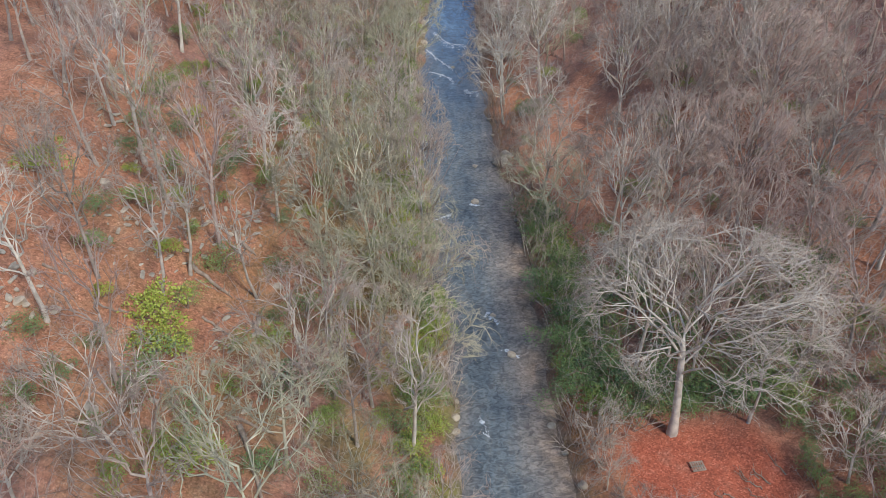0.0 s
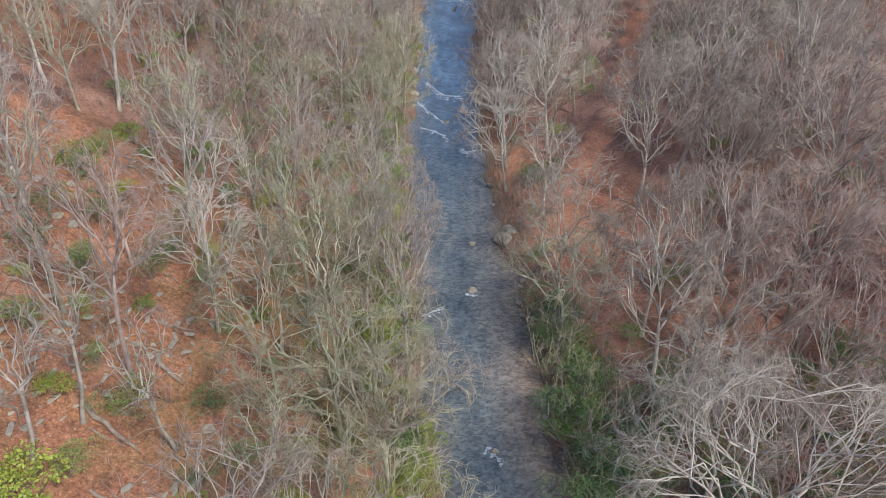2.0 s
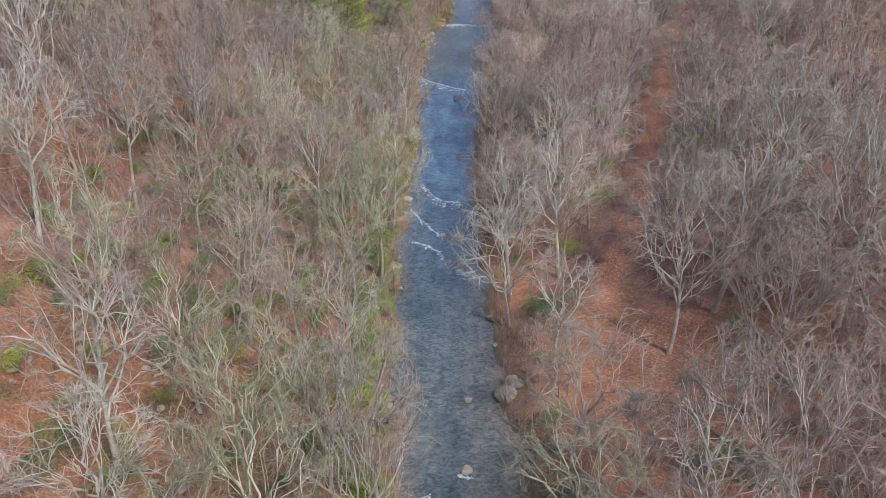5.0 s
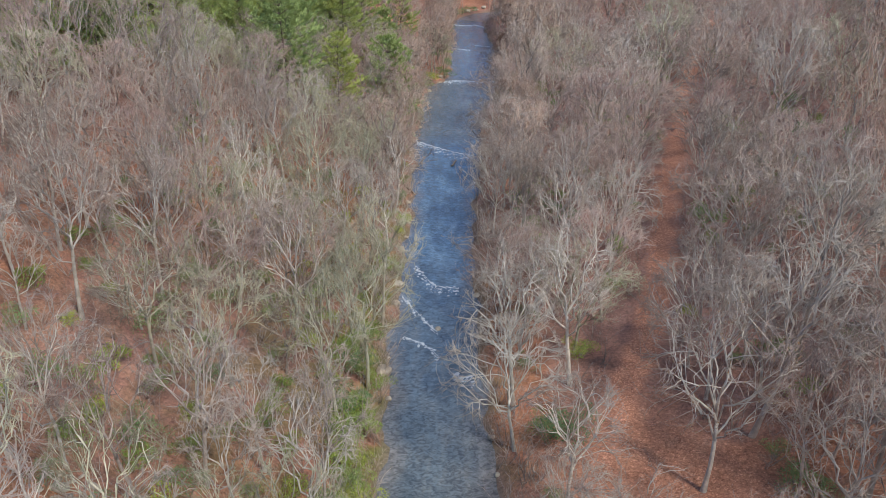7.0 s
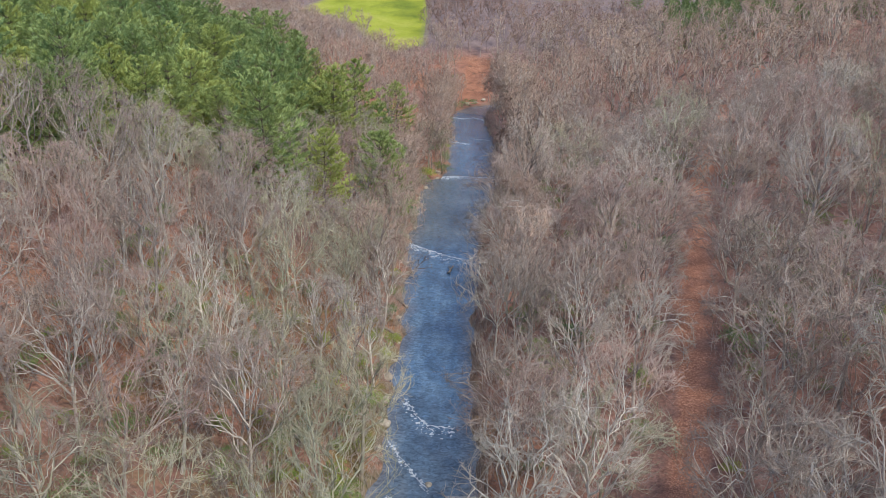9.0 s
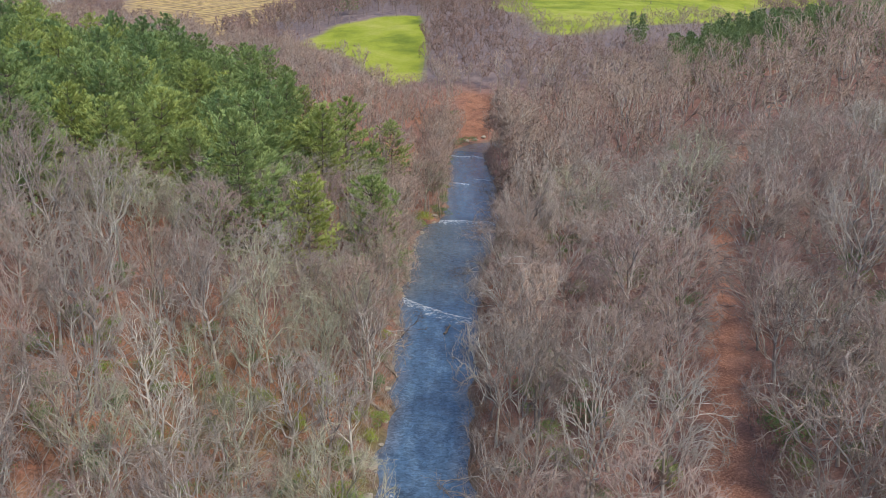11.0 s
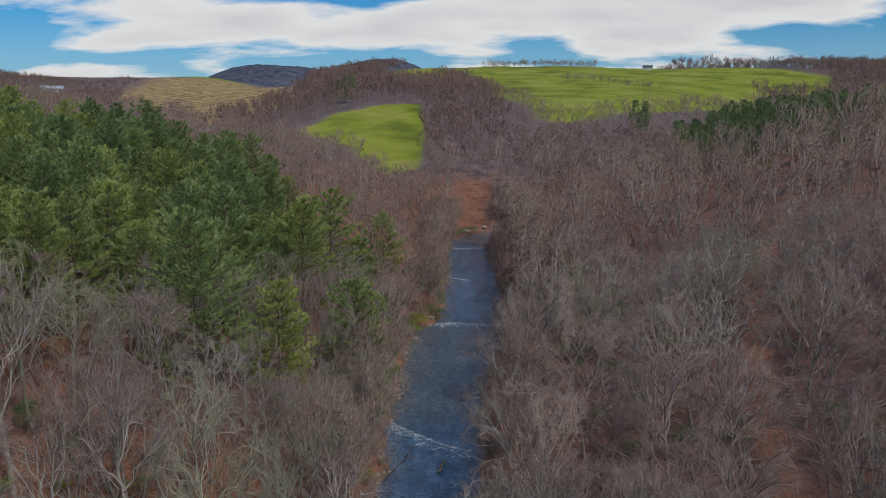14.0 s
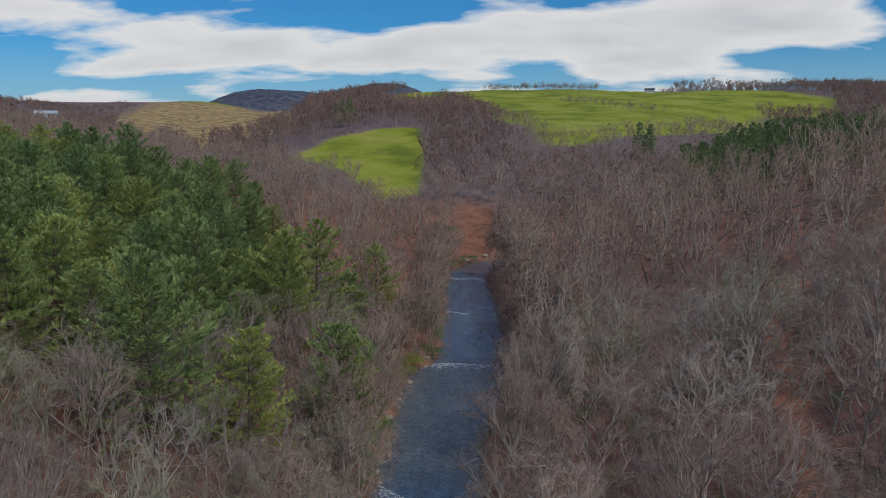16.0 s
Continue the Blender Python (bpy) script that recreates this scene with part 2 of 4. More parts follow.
def water_material():
    m, nt, b = material("river_water", 0.07, 0.5)
    v = world_vector(nt)
    mp = nt.nodes.new("ShaderNodeMapping")
    mp.inputs["Scale"].default_value = (1.05, 1.6, 1)
    nt.links.new(v, mp.inputs[0])
    n1 = noise_node(nt, 1.45, 4, 0.6, mp.outputs[0])
    n1.inputs["Distortion"].default_value = 1.2
    stretch = nt.nodes.new("ShaderNodeMapping")
    stretch.inputs["Scale"].default_value = (1.0, 0.35, 1)
    nt.links.new(v, stretch.inputs[0])
    bed = ramp_node(nt, noise_node(nt, 0.55, 6, 0.7, stretch.outputs[0]).outputs[0], [(0.30, (0.075, 0.095, 0.11)), (0.5, (0.12, 0.14, 0.15)), (0.70, (0.18, 0.18, 0.168))]).outputs[0]
    # blue of the reflected sky, painted into the water's base colour
    sky_blue = ramp_node(nt, noise_node(nt, 0.42, 6, 0.7, stretch.outputs[0]).outputs[0], [(0.3, (0.045, 0.09, 0.155)), (0.5, (0.08, 0.155, 0.26)), (0.7, (0.16, 0.26, 0.37))]).outputs[0]
    bed = mix_node(nt, attribute(nt, "sky_blue"), bed, sky_blue)
    shallows = ramp_node(nt, noise_node(nt, 0.8, 6, 0.7, stretch.outputs[0]).outputs[0], [(0.32, (0.21, 0.15, 0.105)), (0.68, (0.42, 0.30, 0.215))]).outputs[0]
    # light and dark sides of the wavelets, multiplied into the base colour
    ripple_shade = ramp_node(nt, n1.outputs[0], [(0.38, (0.66, 0.66, 0.67)), (0.5, (1.0, 1.0, 1.0)), (0.64, (1.36, 1.36, 1.36))]).outputs[0]
    base = mix_node(nt, 1.0, mix_node(nt, attribute(nt, "shoal"), bed, shallows), ripple_shade, "MULTIPLY")
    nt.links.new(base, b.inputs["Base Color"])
    b.inputs["IOR"].default_value = 1.33
    bump(nt, b, n1.outputs[0], 0.6, 0.16)
    return m


def plain_material(name, a, c, scale=2.0, rough=0.85):
    m, nt, b = material(name, rough, 0.2)
    n = noise_node(nt, scale, 5, 0.6, object_vector(nt))
    nt.links.new(ramp_node(nt, n.outputs[0], [(0.3, a), (0.7, c)]).outputs[0], b.inputs["Base Color"])
    bump(nt, b, n.outputs[0], 0.4, 0.05)
    return m


GROUND = ground_material()
WATER = water_material()
ROCK = plain_material("rock", (0.30, 0.24, 0.175), (0.56, 0.47, 0.355), 1.6)
FOAM = plain_material("foam", (0.34, 0.37, 0.40), (0.66, 0.68, 0.70), 3.0, 0.6)
LOG = plain_material("dead_wood", (0.20, 0.14, 0.10), (0.42, 0.33, 0.25), 2.5)

# ---- lie of the land ----
# river: heading, left bank, right bank
RIVER = np.array([(-60, 4.5, 13.5), (10, 3.2, 11.8), (36, 1.9, 10.3), (54, 0.4, 9.9), (73, -1.2, 8.4), (90, -3.0, 7.2), (104, -3.6, 6.4),
                  (116, -3.9, 5.6), (132, -3.7, 5.4), (150, -3.5, 6.1), (165, -3.9, 6.9), (186, -4.8, 7.8), (200, -4.4, 8.6), (214, -4.2, 11.0),
                  (226, -4.0, 13.2), (232, -3.6, 13.9), (236, 0.6, 14.2), (246, 1.6, 14.6), (270, 1.8, 14.7), (310, 1.5, 13.2), (330, 2.7, 13.8)])
BEND = np.array([(8.0, 328.0, 5.6), (14.0, 340.0, 5.8), (28.0, 350.0, 6.0), (60.0, 357.0, 6.0), (130.0, 362.0, 6.0), (240.0, 352.0, 6.0)])
TRAIL = np.array([(15.5, 96.0), (18.5, 103.0), (22.5, 111.0), (28.2, 127.0), (32.0, 142.0), (37.5, 160.0), (48.5, 194.0), (58.0, 224.0), (76.0, 262.0), (98.0, 300.0)])


def river_level(y):
    return 0.004 * np.clip(y - 60, -60, 280)


def near_line(x, y, line):
    """Distance to a polyline and the place along it."""
    best = np.full(np.shape(x), 1e9)
    part_at = np.zeros(np.shape(x))
    for i in range(len(line) - 1):
        ax, ay, bx, by = line[i][0], line[i][1], line[i + 1][0], line[i + 1][1]
        t = np.clip(((x - ax) * (bx - ax) + (y - ay) * (by - ay)) / ((bx - ax) ** 2 + (by - ay) ** 2), 0, 1)
        d = np.hypot(x - ax - t * (bx - ax), y - ay - t * (by - ay))
        part_at = np.where(d < best, i + t, part_at)
        best = np.minimum(best, d)
    return best, part_at


def banks(y):
    y = np.clip(y, -60, 330)
    ragged = 0.55 * np.sin(y * 0.37) * np.sin(y * 0.113 + 1) + 0.35 * np.sin(y * 0.83 + 2)
    rough = 0.5 * np.sin(y * 0.29 + 4) * np.sin(y * 0.171) + 0.35 * np.sin(y * 0.71 + 1)
    return np.interp(y, RIVER[:, 0], RIVER[:, 1]) + ragged, np.interp(y, RIVER[:, 0], RIVER[:, 2]) + rough


def off_river(x, y):
    """Metres from the water's edge (minus: in the river)."""
    l, r = banks(y)
    s = np.maximum(l - x, x - r) + np.maximum(0, y - 332) * 1.0
    d, k = near_line(x, y, BEND)
    return np.minimum(s, d - np.interp(k, np.arange(len(BEND)), BEND[:, 2]))


def lump(x, y, cx, cy, rx, ry):
    return np.exp(-((x - cx) / rx) ** 2 - ((y - cy) / ry) ** 2)


def wobble(x, y, size, seed):
    a, b = 1.0 / size, 1.7 / size
    return (np.sin(a * x + 1.3 * seed) * np.cos(a * 0.9 * y + 2.1 * seed) + 0.5 * np.sin(b * x - b * 0.6 * y + seed) + 0.4 * np.cos(b * 1.3 * y + b * x * 0.7 + 3 * seed)) / 1.9


def height(x, y):
    x, y = np.asarray(x, float), np.asarray(y, float)
    s = off_river(x, y)
    l, r = banks(y)
    o = np.maximum(s, 0)
    out = np.maximum(np.maximum(l - x, x - r), 0)
    left = 0.57 * np.minimum(out, 38) - 2.2 * (1 - np.exp(-out / 6)) + 0.14 * np.maximum(out - 38, 0)
    right = 0.10 * out + 0.18 * np.clip(out - 24, 0, 95)
    mid = (l + r) / 2
    w = 1 / (1 + np.exp(-np.clip((x - mid) / 3, -40, 40)))
    side = np.minimum(left * (1 - w) + right * w, 62 + 0.02 * out)
    u = np.maximum(0, y - 348)
    crest = 950 - 60 / (1 + np.exp(-(x - 230) / 60)) - 170 / (1 + np.exp((x + 170) / 60))
    climb = 17 * (1 - np.exp(-u / 60)) + 0.107 * np.minimum(u, crest - 248)
    climb = climb - 0.10 * np.maximum(0, u - crest + 248)
    climb = np.maximum(climb, 0)
    k = 6.0
    top = np.maximum(side, climb)
    h = top + k * np.log(np.exp((side - top) / k) + np.exp((climb - top) / k)) - k * math.log(2) * np.exp(-np.abs(side - climb) / k) * 0.98
    h = h * (1 - np.exp(-o / 1.2) * 0.5)
    h = h - 15 * lump(x, y, 300, 690, 110, 130) - 17 * lump(x, y, -185, 960, 55, 160) + 8 * lump(x, y, -40, 575, 55, 75) + 5 * lump(x, y, 440, 1180, 260, 200)
    far = np.maximum(np.maximum(208 * lump(x, y, -250, 2750, 330, 400), 192 * lump(x, y, -620, 2750, 420, 420)), 75 * lump(x, y, 1500, 2900, 700, 500))
    h = np.maximum(h, far)
    h = h + np.clip(o / 15, 0, 1) * (0.5 * wobble(x, y, 4.0, 1) + 0.9 * wobble(x, y, 17.0, 2) + 2.0 * np.clip((y - 380) / 200, 0, 1) * wobble(x, y, 60.0, 3) + np.clip((y - 1500) / 300, 0, 1) * (4.0 * wobble(x, y, 13.0, 9) + 9.0 * wobble(x, y, 75.0, 5)))
    bed = -0.25 - 0.5 * np.clip(-s / 2, 0, 1)
    bank = 0.35 * np.clip(s / 0.8, 0, 1)
    return river_level(y) + np.where(s > 0, h + bank, bed)


def inside(x, y, poly):
    hit = np.zeros(np.shape(x), bool)
    for (ax, ay), (bx, by) in zip(poly, poly[1:] + poly[:1]):
        cross = ((ay > y) != (by > y)) & (x < (bx - ax) * (y - ay) / (by - ay + 1e-9) + ax)
        hit ^= cross
    return hit


PINE_WOOD = [(-62, 128), (-47, 146), (-36, 168), (-27, 186), (-24, 198), (-24, 236), (-40, 258), (-90, 290), (-130, 300), (-130, 128)]
PINE_BELT = [(84, 345), (200, 330), (300, 340), (300, 500), (180, 480), (100, 440)]
CLEARING = [(4, 344), (17, 350), (21, 372), (22, 392), (6, 390), (3, 362)]
KNOLL_FIELD = [(-78, 474), (-66, 526), (-42, 547), (-19, 559), (-13, 503), (-11, 450), (-11, 405), (-22, 396), (-33, 410), (-46, 443)]
KNOLL_OPEN = [(-80, 478), (-66, 524), (-42, 545), (-19, 557), (-13, 503), (-12, 450), (-11, 388), (-20, 372), (-40, 376), (-62, 402), (-82, 442)]
HILL_FIELD = [(228, 770), (236, 1000), (372, 1000), (384, 880), (330, 770)]
FARM_MEADOW = [(-290, 606), (-252, 606), (-206, 490), (-228, 485)]
RIDGE_FIELD = [(-84, 870), (-56, 1010), (-3, 1150), (120, 1150), (240, 1150), (264, 830), (255, 680), (217, 596), (174, 600), (133, 562), (103, 560),
               (82, 525), (62, 515), (53, 529), (48, 602), (33, 663), (18, 755), (-2, 851), (-21, 779), (-50, 769)]
HAY_FIELD = [(-250, 660), (-320, 930), (-234, 930), (-170, 840), (-126, 773), (-112, 658), (-112, 606), (-118, 498), (-142, 493), (-175, 531)]
HAY_OPEN = [(-112, 606), (-118, 498), (-104, 420), (-135, 415), (-185, 500), (-237, 648)]
PICNIC = [(14.2, 20), (14.2, 41.5), (20, 41.5), (25, 41.0), (28, 38.5), (27.5, 34), (26, 20)]
OPEN_SLOPE = [(-12, 26), (-12, 48), (-14, 62), (-18, 82), (-30, 90), (-45, 80), (-43, 46), (-24, 26)]
LAUREL_BANK = [(7, 38), (16.5, 38), (16.5, 58), (13, 74), (7, 74)]
GLADE = [(13, 75), (20, 74), (27, 81), (28, 92), (23, 102), (16, 102), (12, 92)]


def grid_axis(pieces):
    out = []
    for a, b, step in pieces:
        out += list(np.arange(a, b, step))
    return np.array(out + [pieces[-1][1]])


def mesh_from(name, verts, faces, mat, smooth=False):
    me = bpy.data.meshes.new(name)
    me.from_pydata(verts, [], faces)
    me.materials.append(mat)
    if smooth:
        me.shade_smooth()
    me.update()
    return me


def set_attribute(me, name, values):
    a = me.attributes.new(name, "FLOAT", "POINT")
    a.data.foreach_set("value", np.asarray(values, np.float32))


def soft_mask(x, y, poly, blur):
    m = np.zeros(np.shape(x))
    for dx, dy in ((0, 0), (blur, 0), (-blur, 0), (0, blur), (0, -blur)):
        m += inside(x + dx, y + dy, poly)
    return m / 5


def build_ground():
    gx = grid_axis([(-2600, -1300, 100), (-1300, -700, 25), (-700, -200, 16), (-200, -80, 5), (-80, -60, 3), (-60, -20, 2), (-20, 30, 1), (30, 70, 2), (70, 220, 5), (220, 700, 16), (700, 2600, 100)])
    gy = grid_axis([(-400, -40, 40), (-40, 20, 4), (20, 260, 1.5), (260, 420, 2.5), (420, 620, 3.5), (620, 1200, 9), (1200, 2300, 80), (2300, 2900, 25), (2900, 4200, 100)])
    X, Y = np.meshgrid(gx, gy)
    Z = height(X, Y)
    nx, ny = len(gx), len(gy)
    verts = np.stack([X, Y, Z], -1).reshape(-1, 3)
    i = np.arange(nx * ny).reshape(ny, nx)
    faces = np.stack([i[:-1, :-1], i[:-1, 1:], i[1:, 1:], i[1:, :-1]], -1).reshape(-1, 4)
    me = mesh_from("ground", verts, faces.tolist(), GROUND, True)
    s = off_river(X, Y)
    d, _ = near_line(X, Y, TRAIL)
    litter = 0.35 + 0.65 * np.clip(0.5 + 1.2 * wobble(X, Y, 11.0, 5), 0, 1)
    litter = np.where(Y > 430, litter * 0.3, litter)
    litter = np.where((X > 12) & (Y > 95), litter * 0.45, litter)
    litter = np.maximum(litter, soft_mask(X, Y, OPEN_SLOPE, 3))
    litter = np.maximum(litter, soft_mask(X, Y, CLEARING, 3))
    litter = np.maximum(litter, soft_mask(X, Y, PICNIC, 1.5))
    litter = np.maximum(litter, soft_mask(X, Y, GLADE, 3))
    set_attribute(me, "litter", litter.ravel())
    set_attribute(me, "maple", soft_mask(X, Y, PICNIC, 1.5).ravel())
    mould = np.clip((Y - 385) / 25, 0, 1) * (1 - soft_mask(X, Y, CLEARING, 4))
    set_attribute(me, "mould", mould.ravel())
    moss = np.where(X < 3, np.exp(-np.maximum(s, 0) / 13), 0.5 * np.exp(-np.maximum(s, 0) / 3)) * np.clip((165 - Y) / 30, 0, 1)
    set_attribute(me, "moss", moss.ravel())
    set_attribute(me, "trail", np.maximum(np.clip((1.95 - d) * 1.7, 0, 1), 0.4 * soft_mask(X, Y, GLADE, 3)).ravel())
    set_attribute(me, "mud", np.clip(1.0 - s / 0.9, 0, 1).ravel())
    grass = np.maximum(soft_mask(X, Y, KNOLL_FIELD, 2), soft_mask(X, Y, RIDGE_FIELD, 5))
    grass = np.maximum(grass, np.maximum(soft_mask(X, Y, FARM_MEADOW, 6), soft_mask(X, Y, HILL_FIELD, 6)))
    crest = soft_mask(X, Y, HAY_FIELD, 8) * np.clip((Y - 880) / 25, 0, 1)
    grass = np.maximum(grass, crest)
    set_attribute(me, "grass", grass.ravel())
    # how far the painted haze takes over with distance
    set_attribute(me, "upland_haze", np.clip((Y - 1150) / 200, 0, 1).ravel())
    set_attribute(me, "hay", (soft_mask(X, Y, HAY_FIELD, 8) - crest).ravel())
    return tagged(new("ground", me), "hilly valley ground under orange fallen leaves and grass", "ground", kind="structure")


build_ground()


def build_water():
    ys = np.concatenate([np.arange(-60, 330, 1.0), [330]])
    verts, faces, shoal = [], [], []
    cols = 9
    for y in ys:
        l, r = banks(y)
        for j in range(cols):
            f = j / (cols - 1)
            x = l - 0.5 + (r - l + 1.0) * f
            verts.append((x, y, float(river_level(y))))
            shoal.append(min(1.0, max(0.0, (f - 0.48) * 2.1) * float(lump(0, y, 0, 54, 9, 30)) + 0.35 * max(0.0, 1 - f * 4) + 0.3 * max(0.0, f * 4 - 3)))
    n = len(ys)
    for a in range(n - 1):
        for j in range(cols - 1):
            p = a * cols + j
            faces.append((p, p + 1, p + 1 + cols, p + cols))
    k = np.linspace(0, len(BEND) - 1, 40)
    cx, cy, cw = (np.interp(k, np.arange(len(BEND)), BEND[:, c]) for c in range(3))
    tx, ty = np.gradient(cx), np.gradient(cy)
    tl = np.hypot(tx, ty)
    start = len(verts)
    for a in range(40):
        for f in (-1, -0.5, 0, 0.5, 1):
            verts.append((cx[a] + ty[a] / tl[a] * f * (cw[a] + 0.5), cy[a] - tx[a] / tl[a] * f * (cw[a] + 0.5), float(river_level(334)) - 0.01))
            shoal.append(0.5)
    for a in range(39):
        for j in range(4):
            p = start + a * 5 + j
            faces.append((p, p + 1, p + 6, p + 5))
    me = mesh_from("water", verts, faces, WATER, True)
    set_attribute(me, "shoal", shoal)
    # reaches of the river coloured blue as if mirroring the sky
    set_attribute(me, "sky_blue", [float(np.interp(v[1], (90, 140, 182, 192, 232, 240), (0, 0.85, 0.95, 0.3, 0.25, 0.8))) for v in verts])
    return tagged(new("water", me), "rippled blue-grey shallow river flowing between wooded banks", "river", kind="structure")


build_water()

# ---- trees ----


class Limbs:
    """Collects tapered limbs and turns them into one mesh."""

    def __init__(self):
        self.v, self.f, self.n = [], [], 0

    def tube(self, pts, radii, sides):
        pts = np.asarray(pts, float)
        d = pts[-1] - pts[0]
        d = d / (np.linalg.norm(d) + 1e-9)
        a = np.cross(d, (0.31, 0.87, 0.38) if abs(d[2]) > 0.7 else (0, 0, 1))
        a /= np.linalg.norm(a) + 1e-9
        b = np.cross(d, a)
        ang = np.arange(sides) * 2 * np.pi / sides
        ring = np.cos(ang)[:, None] * a + np.sin(ang)[:, None] * b
        m, base = len(pts), self.n
        for i in range(m - 1):
            self.v.append(pts[i] + ring * radii[i])
        self.v.append(pts[-1:])
        for i in range(m - 2):
            for s in range(sides):
                p, q = base + i * sides + s, base + i * sides + (s + 1) % sides
                self.f.append((p, q, q + sides, p + sides))
        tip, last = base + (m - 1) * sides, base + (m - 2) * sides
        for s in range(sides):
            self.f.append((last + s, last + (s + 1) % sides, tip))
        self.n = tip + 1

    def leaf(self, p, d, w, size):
        base = self.n
        self.v.append(np.array([p - w * size * 0.28 + d * size * 0.4, p, p + w * size * 0.28 + d * size * 0.4, p + d * size]))
        self.f.append((base, base + 1, base + 2, base + 3))
        self.n += 4

    def needles(self, p, d, w, size):
        self.v.append(np.array([p, p + d * size + w * size * 0.15, p + d * size * 0.9 - w * size * 0.15]))
        self.f.append((self.n, self.n + 1, self.n + 2))
        self.n += 3

    def arrays(self):
        return np.concatenate(self.v), self.f

    def mesh(self, name, mat, smooth=True):
        v, f = self.arrays()
        return mesh_from(name, v.tolist(), f, mat, smooth)


def bent(rng, p, d, length, n, up, rough):
    pts, d = [np.array(p, float)], np.array(d, float)
    for _ in range(n):
        d = d + np.array((0, 0, up / n)) + rng.normal(0, rough, 3)
        d /= np.linalg.norm(d)
        pts.append(pts[-1] + d * length / n)
    return np.array(pts)


def along(pts, t):
    k = t * (len(pts) - 1)
    i = min(int(k), len(pts) - 2)
    return pts[i] + (pts[i + 1] - pts[i]) * (k - i), (pts[i + 1] - pts[i]) / (np.linalg.norm(pts[i + 1] - pts[i]) + 1e-9)


def off_way(rng, d, spread):
    r = rng.normal(0, 1, 3)
    r -= d * (r @ d)
    r /= np.linalg.norm(r) + 1e-9
    return d * math.cos(spread) + r * math.sin(spread)


def grow_tree(seed, h, radius, counts=(7, 6, 5, 8), segs=(5, 5, 4, 3), sides=(7, 5, 4, 3), fork=0.36, lean=0.05, thick=1.0, twig_r=0.016, crook=1.0, droop=0.2, limb=1.0):
    """A leafless tree: limbs, branches and twigs reach out from the trunk to fill a lobed, domed crown. Returns the trunk with its limbs, and the finer wood apart."""
    rng = np.random.default_rng(seed)
    trunk, crown = Limbs(), Limbs()
    r0 = (0.0105 * h + 0.02) * thick
    low = 0.82 * fork * h
    tp = bent(rng, (0, 0, -0.3), (rng.normal(0, lean), rng.normal(0, lean), 1), h * (fork + 0.15) + 0.3, segs[0], 0.12, 0.05)
    trunk.tube(tp, [r0 * (1.35 if i == 0 else 1) * (1 - 0.45 * i / segs[0]) for i in range(segs[0])] + [r0 * 0.3], sides[0])
    mid = np.array((tp[-1][0], tp[-1][1], (low + h) / 2))
    half = np.array((radius, radius, (h - low) / 2))
    lobes = rng.normal(0, 1, (6, 3))
    lobes /= np.linalg.norm(lobes, axis=1)[:, None]

    def spot(d, f):
        """A point of the crown in the way d, f of the way out."""
        return mid + d * half * f * (0.78 + 0.36 * max(0.0, float((lobes @ d).max())) ** 3)

    def unit(d):
        return d / (np.linalg.norm(d) + 1e-9)

    def reach(p, d, target, n):
        ln = np.linalg.norm(target - p)
        bow = p + d * ln * 0.42
        t = np.linspace(0, 1, n + 1)[:, None]
        pts = (1 - t) ** 2 * p + 2 * t * (1 - t) * bow + t * t * target
        pts[1:-1] += rng.normal(0, crook * 0.036 * ln, (n - 1, 3))
        return pts, ln

    def sprays(pts, n, size):
        for _ in range(n):
            q, e = along(pts, rng.uniform(0.12, 0.999))
            w = off_way(rng, e, rng.uniform(0.35, 1.0)) + np.array((0, 0, droop))
            crown.tube([q, q + unit(w) * size * rng.uniform(0.55, 1.3)], [twig_r * 0.75, 0], 3)

    for i in range(counts[0]):
        z = 0.96 - 1.12 * (i + rng.uniform(0.2, 0.8)) / counts[0]
        az = 2.4 * i + rng.normal(0, 0.25) + seed
        d1 = np.array((math.cos(az) * math.sqrt(max(0, 1 - z * z)), math.sin(az) * math.sqrt(max(0, 1 - z * z)), z))
        p, e = along(tp, min(0.995, 0.62 + 0.36 * (z + 0.2) + rng.uniform(-0.08, 0.08)))
        bole, ln = reach(p, unit(e * 0.6 + d1 + np.array((0, 0, 0.3))), spot(d1, rng.uniform(0.66, 0.84)), segs[1])
        g = limb * r0 * rng.uniform(0.38, 0.52)
        trunk.tube(bole, [max(twig_r * 2, g * (1 - 0.6 * k / segs[1])) for k in range(segs[1])] + [g * 0.2], sides[1])
        for j in range(counts[1]):
            t2 = 0.995 if j == 0 else 0.2 + 0.75 * (j - 1 + rng.uniform(0, 0.9)) / max(counts[1] - 1, 1)
            p2, e2 = along(bole, t2)
            d2 = unit(d1 + rng.normal(0, 0.15 if j == 0 else 0.44, 3))
            d2[2] = max(d2[2], -0.35)
            bough, ln2 = reach(p2, unit(e2 + 0.9 * unit(spot(d2, 0.9) - p2)), spot(d2, rng.uniform(0.82, 1.0)), segs[2])
            g2 = max(twig_r * 2.4, g * 0.45)
            trunk.tube(bough, [max(twig_r * 1.8, g2 * (1 - 0.6 * k / segs[2])) for k in range(segs[2])] + [twig_r], sides[2])
            for k in range(counts[2]):
                p3, e3 = along(bough, 0.9 if k == 0 else rng.uniform(0.42, 0.97))
                d3 = unit(d2 + rng.normal(0, 0.22, 3))
                twig, ln3 = reach(p3, unit(e3 + off_way(rng, e3, 0.9)), spot(d3, rng.uniform(0.9, 1.1)), segs[3])
                crown.tube(twig, [twig_r * (1.6 - 0.6 * m / segs[3]) for m in range(segs[3])] + [0], sides[3])
                if len(counts) > 3:
                    sprays(twig, counts[3], radius * 0.12)
            if len(counts) > 3:
                sprays(bough, counts[3], radius * 0.13)
    return trunk, crown


